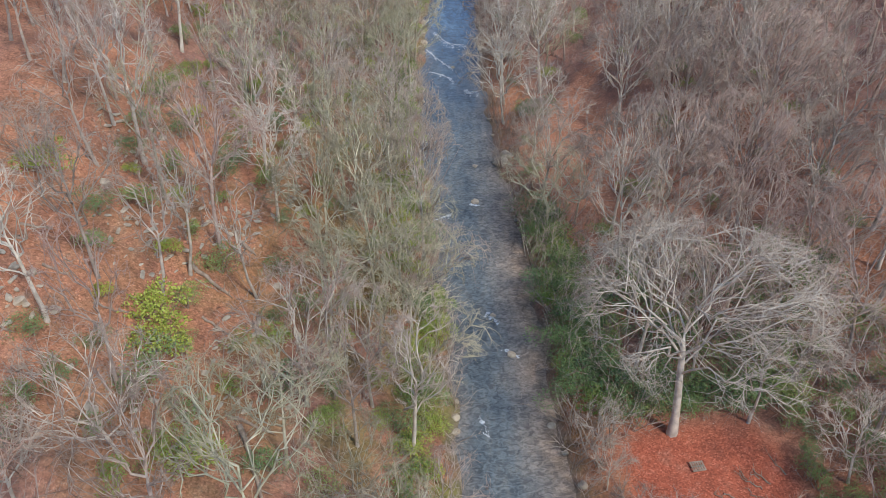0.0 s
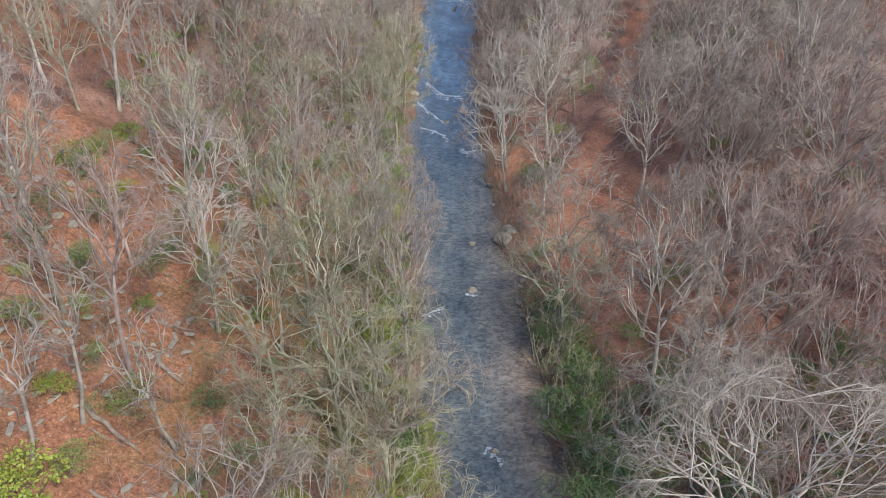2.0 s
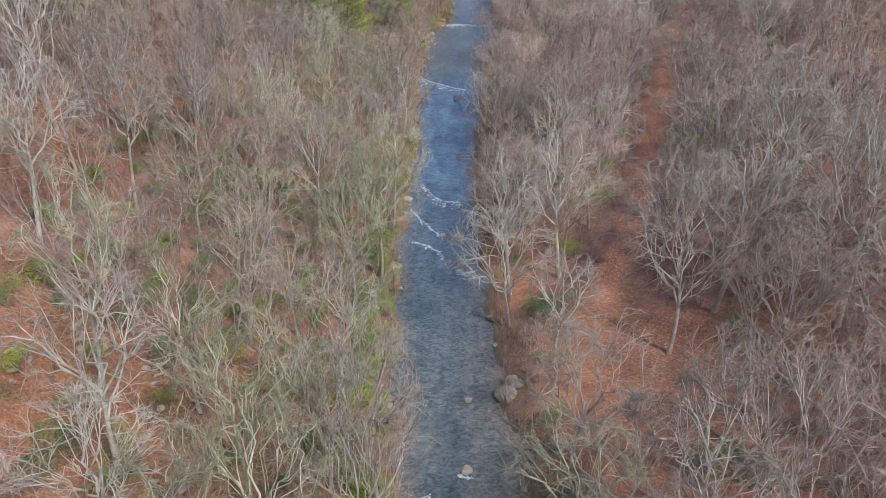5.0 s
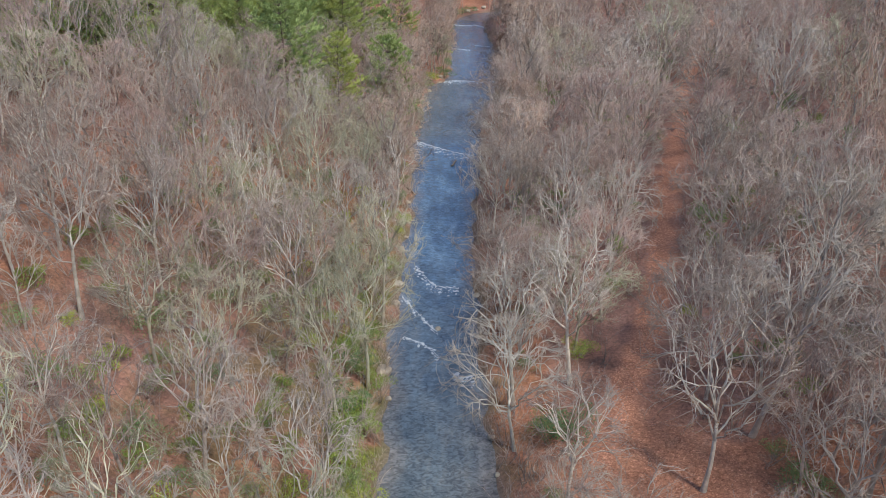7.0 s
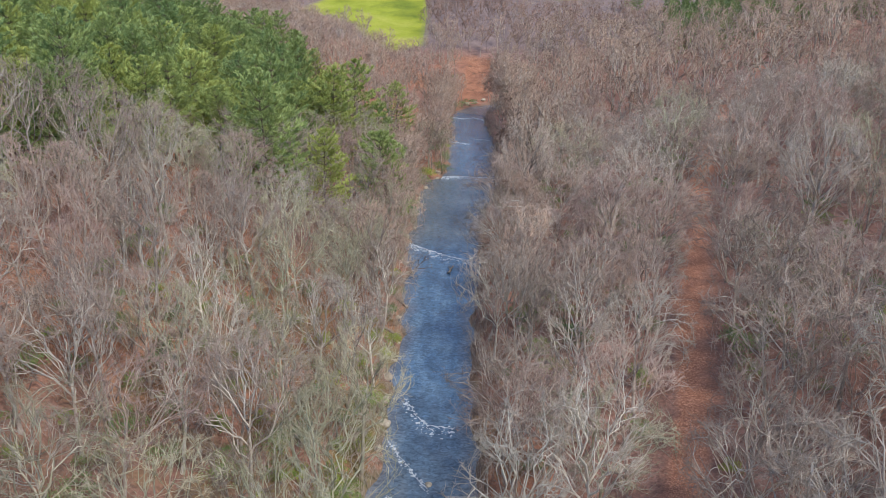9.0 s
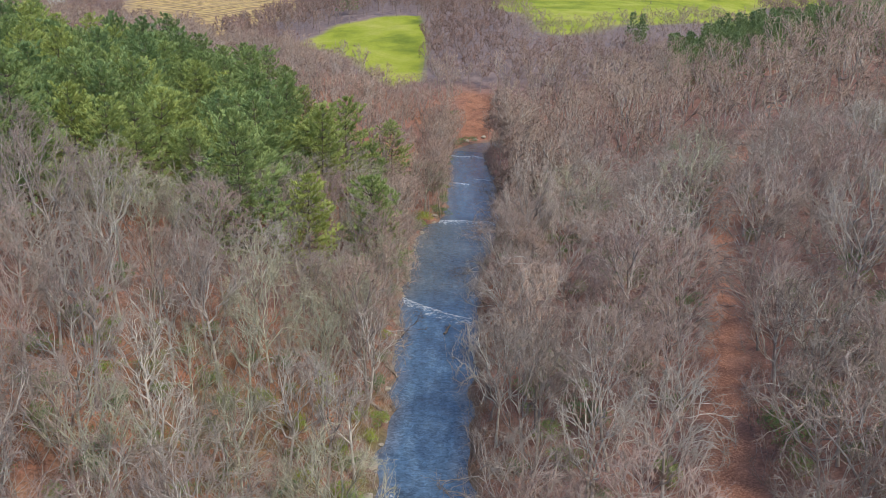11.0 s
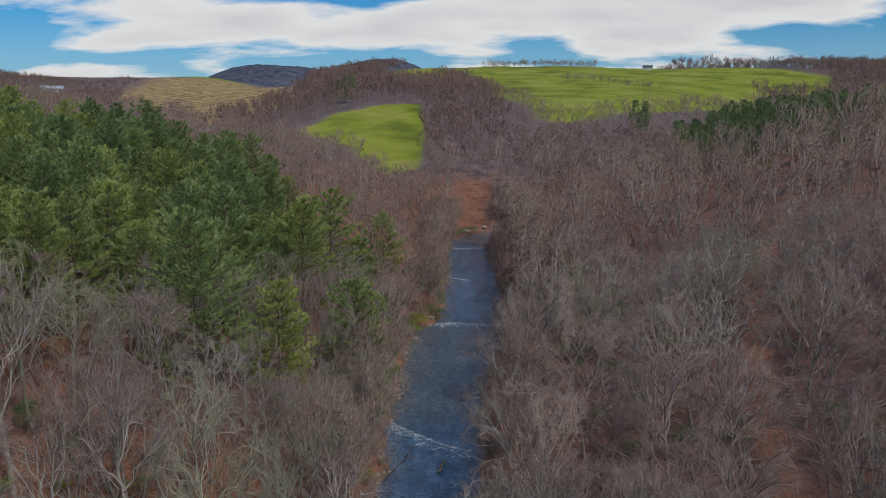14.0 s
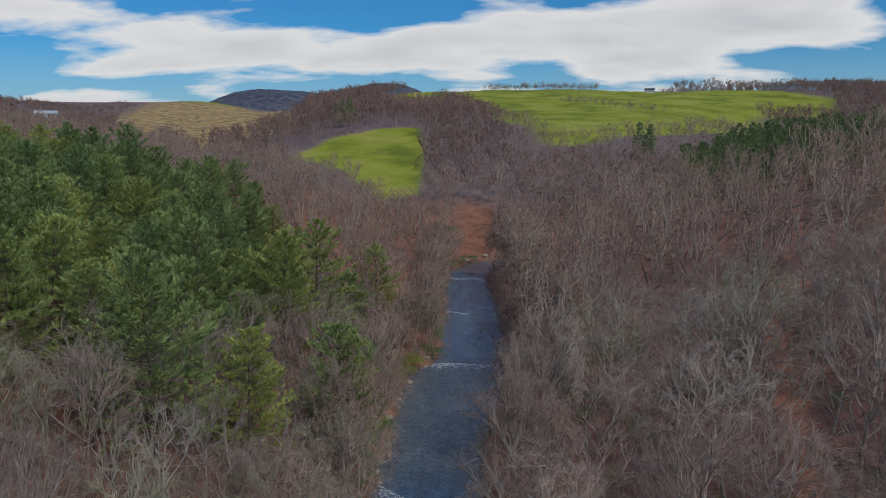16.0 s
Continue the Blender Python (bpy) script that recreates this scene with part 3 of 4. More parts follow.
def part(name, data, parent, label=""):
    ob = new(name, data)
    ob.parent = parent
    if label:
        tagged(ob, label)
    return ob


def tree_thing(name, trunk_mesh, crown_mesh, label, category, group, trunk_label="", crown_label=""):
    root = tagged(new(name), label, category, group)
    part("trunk", trunk_mesh, root, trunk_label)
    part("crown", crown_mesh, root, crown_label)
    return root


def place(x, y, turn, size, sink=0.0):
    return Matrix.Translation((x, y, float(height(x, y)) - sink)) @ Matrix.Rotation(turn, 4, "Z")


def scatter(rng, x0, x1, y0, y1, gap, keep, tries=30000, others=None):
    """Points no nearer to one another than gap, where keep(x, y) holds."""
    cell = {}
    out = list(others or [])
    for p in out:
        cell.setdefault((int(p[0] // gap), int(p[1] // gap)), []).append(p)
    made = []
    P = np.stack([rng.uniform(x0, x1, tries), rng.uniform(y0, y1, tries)], -1)
    P = P[keep(P[:, 0], P[:, 1])]
    for x, y in P:
        c = (int(x // gap), int(y // gap))
        if any((x - a) ** 2 + (y - b) ** 2 < gap * gap for i in (-1, 0, 1) for j in (-1, 0, 1) for a, b in cell.get((c[0] + i, c[1] + j), ())):
            continue
        cell.setdefault(c, []).append((x, y))
        made.append((float(x), float(y)))
    return made


def bare_ground(x, y):
    """Where bare trees stand."""
    d, _ = near_line(x, y, TRAIL)
    ok = (off_river(x, y) > 0.15) & (d > np.where(y < 150, 4.7, 3.2))
    for p in (PINE_WOOD, CLEARING, KNOLL_FIELD, RIDGE_FIELD, HILL_FIELD, HAY_FIELD, HAY_OPEN, PINE_BELT, FARM_MEADOW):
        ok &= ~inside(x, y, p)
    return ok


def near_ground(x, y, shrub=False):
    thin = inside(x, y, OPEN_SLOPE) & (wobble(x, y, 3.1, 8) > -0.1)
    return (bare_ground(x, y) | shrub) & ~inside(x, y, PICNIC) & ~inside(x, y, GLADE) & ~inside(x, y, LAUREL_BANK) & ~thin


rng = np.random.default_rng(4)
KINDS = [
    ("bare_tree", BARK_GREY, TWIG_GREY, "leafless grey-barked tree with spreading crooked limbs"),
    ("lichen_tree", BARK_GREEN, TWIG_GREEN, "leafless tree with greenish lichen-covered bark and twisted limbs"),
    ("pale_tree", BARK_WHITE, TWIG_WHITE, "leafless tree with pale whitish bark and forked limbs"),
    ("reddish_tree", BARK_PINK, TWIG_PINK, "leafless reddish-brown tree with dense upright twigs"),
]
SHAPES = [(14.0, 5.0, 0.32), (16.0, 4.6, 0.38), (12.0, 5.5, 0.26), (14.5, 3.6, 0.38)]     # height, reach of the crown, where it forks
models = {}
for k, (name, bark, twig, label) in enumerate(KINDS):
    for s, (h, spread, fork) in enumerate(SHAPES):
        tr, cr = grow_tree(10 * k + s, h, spread, counts=(7, 6, 5, 7) if spread > 4 else (6, 5, 4, 7), fork=fork, thick=1.1 if k == 2 else 1.0, crook=(1.0, 1.35, 1.2, 0.8)[k], droop=0.45 if k == 3 else 0.2)
        models[k, s] = (tr.mesh("trunk", bark), cr.mesh("crown", twig))
roots = {}


def plant(k, v, x, y, size, turn, tall=1.0):
    m = place(x, y, turn, size)
    if (k, v) not in roots:
        root = roots[k, v] = tree_thing(KINDS[k][0], *models[k, v], KINDS[k][3], "tree", KINDS[k][0].replace("_", " ") + "s of the valley")
    else:
        root = copy_thing(roots[k, v], m)
    root.matrix_basis = m @ Matrix.Diagonal((size, size, size * tall, 1))
    return root


# trees that stand out: place, kind, shape, size
MARKED = [(29.2, 44.2, 0, 2, 1.2), (33.7, 38.6, 0, 0, 1.0), (11.6, 68.5, 1, 0, 0.95), (21.5, 77.0, 0, 1, 0.8),
          (-10.8, 69.5, 1, 1, 1.0), (-5.9, 68.3, 1, 1, 0.95), (-16.5, 61.8, 2, 0, 0.95), (33.5, 73.9, 0, 2, 1.2), (8.4, 97.4, 2, 2, 1.15),
          (-15.3, 87.6, 2, 1, 0.95), (14.2, 32.5, 0, 2, 0.42), (12.9, 36.0, 0, 2, 0.40), (12.3, 40.0, 2, 2, 0.42), (31.0, 35.6, 2, 2, 0.75), (-3.0, 52.0, 1, 2, 1.1), (-1.6, 44.0, 1, 2, 1.0),
          (-4.5, 60.0, 1, 2, 1.05), (-20.0, 30.0, 0, 2, 1.0), (10.6, 152.0, 2, 2, 0.95), (11.5, 86.0, 2, 2, 0.7)]
for x, y, k, v, size in MARKED:
    plant(k, v, x, y, size, float(rng.uniform(0, 6.28)))
OPEN_BUSHES = [(-20.9, 40.6), (-16.0, 31.4), (-30.9, 75.3), (-20.6, 88.9), (-13.2, 95.2), (13.6, 98.0), (-25.7, 93.4), (-14.0, 45.0)]
marked = [(m[0], m[1]) for m in MARKED] + [(19.0, 41.0), (22.8, 91.0)] + OPEN_BUSHES
near_spots = scatter(rng, -46, 46, 24, 150, 4.4, lambda x, y: near_ground(x, y) & (off_river(x, y) > np.where(x > 3, 2.4, 0.9)), 30000, marked)[:440]
for x, y in near_spots:
    s = float(off_river(x, y))
    if x < 4:
        odds = (0.3, 0.5, 0.2, 0.0) if s < 16 else (0.5, 0.2, 0.1, 0.2)
    else:
        odds = (0.5, 0.15, 0.25, 0.1) if s < 10 else (0.45, 0.0, 0.1, 0.45)
    plant(int(rng.choice(4, p=odds)), int(rng.choice(4, p=(0.1, 0.25, 0.05, 0.6) if x < -12 and y < 95 else (0.25, 0.35, 0.1, 0.3) if x < 3 else (0.35, 0.25, 0.35, 0.05))), x, y, float(rng.uniform(0.7, 1.1)) * (1.2 if x > 14 and y > 45 else 1), float(rng.uniform(0, 6.28)), float(rng.uniform(0.9, 1.15)))
near_spots += marked
# the trees further up the valley, which the camera nears at the end
def up_ground(x, y):
    return near_ground(x, y) & (np.abs(x) < 20 + 0.5 * (y - 70)) & (off_river(x, y) > np.where(x > 3, np.where(y < 205, 3.6, 5.8), 1.6))


up_spots = scatter(rng, -75, 3, 150, 236, 4.8, up_ground, 16000, near_spots)[:340]
up_spots += scatter(rng, 3, 80, 150, 236, 6.6, up_ground, 12000, near_spots)[:220]
for x, y in up_spots:
    odds = (0.45, 0.3, 0.1, 0.15) if x < 4 else (0.5, 0.05, 0.2, 0.25)
    plant(int(rng.choice(4, p=odds)), int(rng.choice(4, p=(0.25, 0.3, 0.15, 0.3) if x < 3 else (0.35, 0.25, 0.35, 0.05))), x, y, float(rng.uniform(0.8, 1.1)) * (1.36 if x > 9 else 1), float(rng.uniform(0, 6.28)), float(rng.uniform(0.8, 1.0)))
near_spots += up_spots

# the big sycamore by the picnic clearing, and an oak that has kept some leaves
tr, cr = grow_tree(81, 19.5, 10.2, counts=(11, 8, 6, 5), fork=0.40, lean=0.03, thick=1.7, limb=0.62, crook=1.4, droop=0.1)
root = tree_thing("sycamore_tree", tr.mesh("trunk", BARK_GREY), cr.mesh("crown", TWIG_WHITE), "huge leafless sycamore with whitish trunk and wide crooked crown", "tree", "")
root.matrix_basis = place(19.0, 41.0, 0.6, 1)
tr, cr = grow_tree(78, 16.5, 6.2, counts=(9, 6, 5, 4), fork=0.30, lean=0.03, thick=1.15, crook=1.2)
root = tree_thing("oak_tree", tr.mesh("trunk", BARK_GREY), cr.mesh("crown", TWIG_GREY), "nearly bare oak with a few withered brown leaves", "tree", "")
root.matrix_basis = place(22.8, 91.0, 2.0, 1)
withered = Limbs()
ends = [v[-1] for v in cr.v[::7]]
for p in ends[:420]:
    d = rng.normal(0, 1, 3)
    d /= np.linalg.norm(d)
    withered.leaf(p, d, np.cross(d, (0.3, 0.5, 0.8)), 0.22)
tr2, cr2 = grow_tree(90, 12.0, 3.6, counts=(5, 4, 3), segs=(4, 3, 3, 2), sides=(5, 4, 3, 3), fork=0.5, lean=0.0, thick=0.8, crook=1.4)
dead_meshes = (tr2.mesh("trunk", BARK_PINE), cr2.mesh("crown", BARK_PINE))
for x, y, tilt, size in ((14.6, 230.0, -28, 1.0), (8.6, 184.0, -42, 0.7), (-4.6, 168.0, 40, 0.6)):
    dead = tree_thing("dead_tree", *dead_meshes, "dark dead tree leaning out over the river", "tree", "dead trees by the river")
    dead.matrix_basis = place(x, y, 0.0, 1) @ Matrix.Rotation(radians(tilt), 4, "Y") @ Matrix.Scale(size, 4)
part("leaves", withered.mesh("leaves", plain_material("withered_leaves", (0.22, 0.12, 0.06), (0.42, 0.26, 0.14), 1.0), False), root, "withered brown leaves")


def joined(name, templates, spots, sizes, mat, tints, label, category):
    """Many trees in one mesh, for woods that nobody could count."""
    vs, loops, counts, tint, twig, n = [], [], [], [], [], 0
    r = np.random.default_rng(9)
    prepared = []
    for v, f, *first_twig in templates:
        lens = np.array([len(q) for q in f])
        prepared.append((v, np.concatenate([np.array(q) for q in f]), lens, (np.arange(len(v)) >= (first_twig or [len(v)])[0]).astype(np.float32)))
    zs = height(np.array([p[0] for p in spots]), np.array([p[1] for p in spots]))
    for (x, y), z, size, tn in zip(spots, zs, sizes, tints):
        v, lp, ln, fine = prepared[int(r.integers(len(prepared)))]
        a = r.uniform(0, 6.28)
        c, s = math.cos(a) * size, math.sin(a) * size
        w = np.empty_like(v)
        w[:, 0], w[:, 1], w[:, 2] = v[:, 0] * c - v[:, 1] * s + x, v[:, 0] * s + v[:, 1] * c + y, v[:, 2] * size + z
        vs.append(w)
        loops.append(lp + n)
        counts.append(ln)
        tint.append(np.full(len(v), tn, np.float32))
        twig.append(fine)
        n += len(v)
    v, lp, ln = np.concatenate(vs), np.concatenate(loops), np.concatenate(counts)
    me = bpy.data.meshes.new(name)
    me.vertices.add(len(v))
    me.vertices.foreach_set("co", v.astype(np.float32).ravel())
    me.loops.add(len(lp))
    me.loops.foreach_set("vertex_index", lp.astype(np.int32))
    me.polygons.add(len(ln))
    me.polygons.foreach_set("loop_start", np.concatenate([[0], np.cumsum(ln)[:-1]]).astype(np.int32))
    me.materials.append(mat)
    me.update(calc_edges=True)
    set_attribute(me, "tint", np.concatenate(tint))
    set_attribute(me, "twig", np.concatenate(twig))
    return tagged(new(name, me), label, category, kind="stuff")


def woods_templates(seed, count, **kw):
    out = []
    for s in range(count):
        tr, cr = grow_tree(seed + s, 13.5 + 0.5 * s, 4.9 - 0.2 * s, **kw)
        (a, fa), (b, fb) = tr.arrays(), cr.arrays()
        out.append((np.concatenate([a, b]), fa + [tuple(i + len(a) for i in q) for q in fb], len(a)))
    return out


def beyond_near(x, y):
    return near_ground(x, y) & ((x < 3) | (off_river(x, y) > 3.2)) & ~((np.abs(x) < 46) & (y > 24) & (y < 150)) & ~((x > -75) & (x < 80) & (np.abs(x) < 20 + 0.5 * (y - 70)) & (y >= 150) & (y < 236))


mid_spots = [p for p in scatter(rng, -120, 140, 12, 236, 5.4, beyond_near, 60000, near_spots) if abs(p[0]) < 24 + 0.62 * p[1]]
def bank_row(y0, y1, step):
    out = []
    for y in np.arange(y0, y1, step):
        l, r = banks(y)
        out += [(float(l) - 1.6 - abs(float(rng.normal(0, 1.2))), float(y) + float(rng.normal(0, 0.8))), (float(r) + 5.6 + abs(float(rng.normal(0, 1.2))), float(y) + float(rng.normal(0, 0.8)))]
    return out


mid_spots += bank_row(152, 215, 4.2)
joined("mid_woods", woods_templates(200, 6, counts=(6, 5, 4, 5), segs=(3, 3, 2, 1), sides=(4, 3, 3, 3), twig_r=0.026), mid_spots, [float(rng.uniform(0.8, 1.1)) * (1.22 if p[0] > 16 else 1) for p in mid_spots], BARK_WOODS,
       [float(rng.uniform(0.85, 1)) if rng.random() < 0.3 else float(rng.uniform(0.08, 0.55)) for p in mid_spots], "dense leafless grey-brown woods along the river", "woods")
back_spots = [p for p in scatter(rng, -170, 16, 236, 400, 6.4, lambda x, y: bare_ground(x, y) & ((x < 6) | (off_river(x, y) > 3.2)), 20000, mid_spots) + scatter(rng, 16, 220, 236, 400, 8.4, bare_ground, 20000, mid_spots) if abs(p[0]) < 24 + 0.62 * p[1]]
back_spots = [p for p in back_spots if not (inside(np.array(p[0]), np.array(p[1]), KNOLL_OPEN))]
back_spots += bank_row(215, 333, 4.0)
joined("back_woods", woods_templates(250, 5, counts=(6, 5, 4, 2), segs=(2, 2, 1, 1), sides=(3, 3, 3, 3), twig_r=0.04, thick=1.1), back_spots, [float(rng.uniform(0.75, 1.1)) * (1.45 if p[0] > 18 else 1) for p in back_spots], BARK_WOODS,
       rng.uniform(0.0, 0.95, len(back_spots)), "leafless brown woods behind the river bend", "woods")
far_spots = [p for p in scatter(rng, -560, 800, 400, 1250, 6.6, bare_ground, 120000) if abs(p[0]) < 30 + 0.62 * (p[1] - 90)]
far_spots = [p for p in far_spots if not inside(np.array(p[0]), np.array(p[1]), KNOLL_OPEN)]
far_spots = [p for p in far_spots if p[1] < (1240 if p[0] > 262 else 1010 if p[0] > -185 else 790)]
far_spots = [p for p in far_spots if p[0] > -150 or p[1] < 790]
field_spots = [(38 + 0.85 * i + float(rng.normal(0, 2)), 1002 + float(rng.normal(0, 9))) for i in range(150)]
field_spots += [(105 + 1.3 * i + float(rng.normal(0, 3)), 846 - 2.5 * i + float(rng.normal(0, 5))) for i in range(48)]
field_spots += [(53 + float(rng.normal(0, 4)), 545 + float(rng.normal(0, 8))) for i in range(7)]
edge = [p for p in far_spots if 30 < p[0] < 235 and 440 < p[1] < 640]
far_spots = [p for p in far_spots if p not in set(edge)]
field_sizes = [float(rng.uniform(0.45, 0.8)) for p in field_spots] + [float(rng.uniform(0.6, 0.9)) for p in edge]
joined("hedgerow_trees", woods_templates(330, 5, counts=(5, 4, 4), segs=(2, 1, 1, 1), sides=(3, 3, 3, 3), twig_r=0.045, thick=0.75), field_spots + edge, field_sizes, BARK_WOODS,
       rng.uniform(0, 0.45, len(field_sizes)), "leafless trees in rows along the hill fields", "woods")
joined("far_woods", woods_templates(300, 5, counts=(5, 4, 4), segs=(2, 1, 1, 1), sides=(3, 3, 3, 3), twig_r=0.085, thick=0.9), far_spots, [float(rng.uniform(0.75, 1.1)) * ((0.5 if p[1] > 620 else 0.62) if p[0] < -140 and p[1] > 430 else 1) for p in far_spots], BARK_FAR,
       rng.uniform(0, 0.5, len(far_spots)), "leafless brown woods on far hillsides", "woods")


def brush_template(seed):
    r = np.random.default_rng(seed)
    b = Limbs()
    for _ in range(7):
        a, e = r.uniform(0, 6.28), r.uniform(0.7, 1.4)
        sp = bent(r, (r.normal(0, 0.25), r.normal(0, 0.25), -0.1), (math.cos(a) * math.cos(e), math.sin(a) * math.cos(e), math.sin(e)), r.uniform(1.8, 3.4), 2, 0.2, 0.15)
        b.tube(sp, [0.03, 0.02, 0], 3)
        for _ in range(6):
            w, d = along(sp, r.uniform(0.25, 0.98))
            d = off_way(r, d, r.uniform(0.4, 0.9))
            b.tube([w, w + d * r.uniform(0.5, 1.2)], [0.016, 0], 3)
    return b.arrays()


def brush_ground(x, y):
    s = off_river(x, y)
    return near_ground(x, y, True) & ~inside(x, y, PINE_WOOD) & (s > 0.2) & (near_line(x, y, TRAIL)[0] > 2.6) & ~(inside(x, y, OPEN_SLOPE) & (wobble(x, y, 5.0, 7) > -0.05))


brush_spots = scatter(rng, -44, 46, 24, 230, 2.4, brush_ground, 22000)
brush_spots += scatter(rng, -14, 24, 24, 335, 1.2, lambda x, y: bare_ground(x, y) & (off_river(x, y) < 3.0) & (off_river(x, y) > 0.1) & ~inside(x, y, PICNIC), 9000)
# away from the left bank, darker tints stand in for shade under the trees
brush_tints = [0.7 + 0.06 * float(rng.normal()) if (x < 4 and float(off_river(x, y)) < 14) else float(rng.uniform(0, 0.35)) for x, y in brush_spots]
sapling_spots = scatter(rng, -72, 2, 112, 236, 2.7, lambda x, y: bare_ground(x, y) & (off_river(x, y) > 2.5), 9000)
sapling_spots += scatter(rng, 7, 17, 38, 74, 2.0, lambda x, y: inside(x, y, LAUREL_BANK) & (off_river(x, y) > 1), 500)
joined("saplings", [brush_template(520 + s) for s in range(5)], sapling_spots, rng.uniform(1.3, 2.3, len(sapling_spots)), BARK_WOODS, rng.uniform(0.1, 0.55, len(sapling_spots)),
       "thin leafless reddish-brown saplings crowding the slope", "saplings")
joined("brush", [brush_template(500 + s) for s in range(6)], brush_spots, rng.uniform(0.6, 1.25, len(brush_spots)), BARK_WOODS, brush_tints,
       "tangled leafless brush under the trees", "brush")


def grow_pine(seed, h, spread, whorls=15, arms=6, tufts=9, size=0.6, sprigs=5):
    """A straight trunk with whorls of nearly level boughs, each a flat fan of needle tufts that turn up at the tips."""
    rng = np.random.default_rng(seed)
    trunk, crown = Limbs(), Limbs()
    tp = bent(rng, (0, 0, -0.3), (rng.normal(0, 0.03), rng.normal(0, 0.03), 1), h, 6, 0, 0.02)
    trunk.tube(tp, [0.2 * (1 - i / 6.5) for i in range(7)], 6)
    for i in range(whorls):
        u = 0.18 + 0.82 * i / (whorls - 1)
        ln = spread * (1 - u) ** 0.5 * (0.75 + 0.25 * min(1, u / 0.4)) * rng.uniform(0.78, 1.18) + 0.5
        p, _ = along(tp, min(u, 0.995))
        a0 = rng.uniform(0, 6.28)
        count = arms if u < 0.9 else 4
        for j in range(count):
            az = a0 + j * 6.28 / count + rng.normal(0, 0.2)
            el = -0.12 + 0.8 * u ** 2 + rng.normal(0, 0.08)
            reach = ln * rng.uniform(0.7, 1.2)
            lp = bent(rng, p, (math.cos(az) * math.cos(el), math.sin(az) * math.cos(el), math.sin(el)), reach, 3, 0.45, 0.06)
            trunk.tube(lp, [0.05, 0.035, 0.02, 0], 3)
            side = np.array((-math.sin(az), math.cos(az), 0.0))
            for k in range(max(4, int(tufts * reach / spread) + 3)):
                f = rng.uniform(0.12, 1.0) ** 0.7
                q, d = along(lp, f)
                out = rng.uniform(-1, 1)
                q = q + side * out * reach * 0.34 * (1.15 - f * 0.75) + np.array((0, 0, rng.normal(0, 0.05) + 0.12 * abs(out)))
                d = d + side * out * 0.8
                d /= np.linalg.norm(d)
                for _ in range(sprigs):
                    w = off_way(rng, d, rng.uniform(0.1, 0.9)) + np.array((0, 0, 0.35))
                    w /= np.linalg.norm(w)
                    c = np.cross(w, rng.normal(0, 1, 3))
                    crown.needles(q + rng.normal(0, 0.07, 3), w, c / (np.linalg.norm(c) + 1e-9), size * rng.uniform(0.6, 1.3))
    return trunk, crown


pine_marks = [(-18, 179, 1.0), (-8.8, 191, 1.25), (-21, 210, 1.3), (-18.5, 222, 1.3), (-30, 200, 1.1), (-14, 232, 1.0), (-25, 171, 1.25), (-11, 246, 0.9)]
pine_spots = [m[:2] for m in pine_marks]
pine_spots += scatter(rng, -120, -14, 128, 300, 6.0, lambda x, y: inside(x, y, PINE_WOOD), 20000, pine_spots)
pine_models = [grow_pine(40 + s, 14.0 + 1.6 * s, 5.6 + 0.5 * s, whorls=12 + s, tufts=30, size=0.38, sprigs=11) for s in range(3)]
pine_models = [(t.mesh("trunk", BARK_PINE), c.mesh("crown", NEEDLES, False)) for t, c in pine_models]
pine_roots = {}
for n, (x, y) in enumerate(pine_spots[:290]):
    v = int(rng.integers(3))
    size = pine_marks[n][2] if n < len(pine_marks) else float(rng.uniform(0.72, 1.18))
    m = place(x, y, float(rng.uniform(0, 6.28)), size)
    if v not in pine_roots:
        root = pine_roots[v] = tree_thing("pine_tree", *pine_models[v], "tall green white pine with feathery layered boughs", "pine tree", "pines on the slope")
    else:
        root = copy_thing(pine_roots[v], m)
    root.matrix_basis = m @ Matrix.Scale(size, 4)
belt_spots = scatter(rng, 80, 300, 330, 520, 5.8, lambda x, y: inside(x, y, PINE_BELT), 12000) + [(94, 478), (99, 481), (97, 474), (-60, 560), (-70, 566), (-66, 570)]
t_belt = []
for s in range(3):
    a, b = grow_pine(60 + s, 15.0, 3.4, whorls=10, arms=5, tufts=6, size=0.9, sprigs=5)
    t_belt.append(b.arrays())
joined("far_pines", t_belt, belt_spots, rng.uniform(0.8, 1.1, len(belt_spots)), NEEDLES_WOODS, rng.uniform(0, 1, len(belt_spots)), "belt of dark green pines on a far hillside", "pine wood")


# ---- evergreen shrubs ----
def grow_shrub(seed, r, h, leaves=1300, size=0.15):
    rng = np.random.default_rng(seed)
    stems, foliage = Limbs(), Limbs()
    lumps = [(np.array((rng.normal(0, 0.45) * r, rng.normal(0, 0.45) * r, h * rng.uniform(0.35, 0.8))), rng.uniform(0.4, 0.65) * r) for _ in range(7)]
    for c, _ in lumps:
        stems.tube(bent(rng, (rng.normal(0, 0.1), rng.normal(0, 0.1), -0.1), c / np.linalg.norm(c), np.linalg.norm(c), 3, 0, 0.05), [0.05, 0.04, 0.025, 0], 4)
    for _ in range(leaves):
        c, lr = lumps[int(rng.integers(len(lumps)))]
        d = rng.normal(0, 1, 3)
        d[2] = abs(d[2]) * 0.9 - 0.15
        d /= np.linalg.norm(d)
        p = c + d * lr * rng.uniform(0.6, 1.05) * (1, 1, 0.75)
        w = off_way(rng, d, rng.uniform(0.5, 1.3))
        s = np.cross(w, d)
        foliage.leaf(p, w, s / (np.linalg.norm(s) + 1e-9), size * rng.uniform(0.7, 1.3))
    return stems, foliage


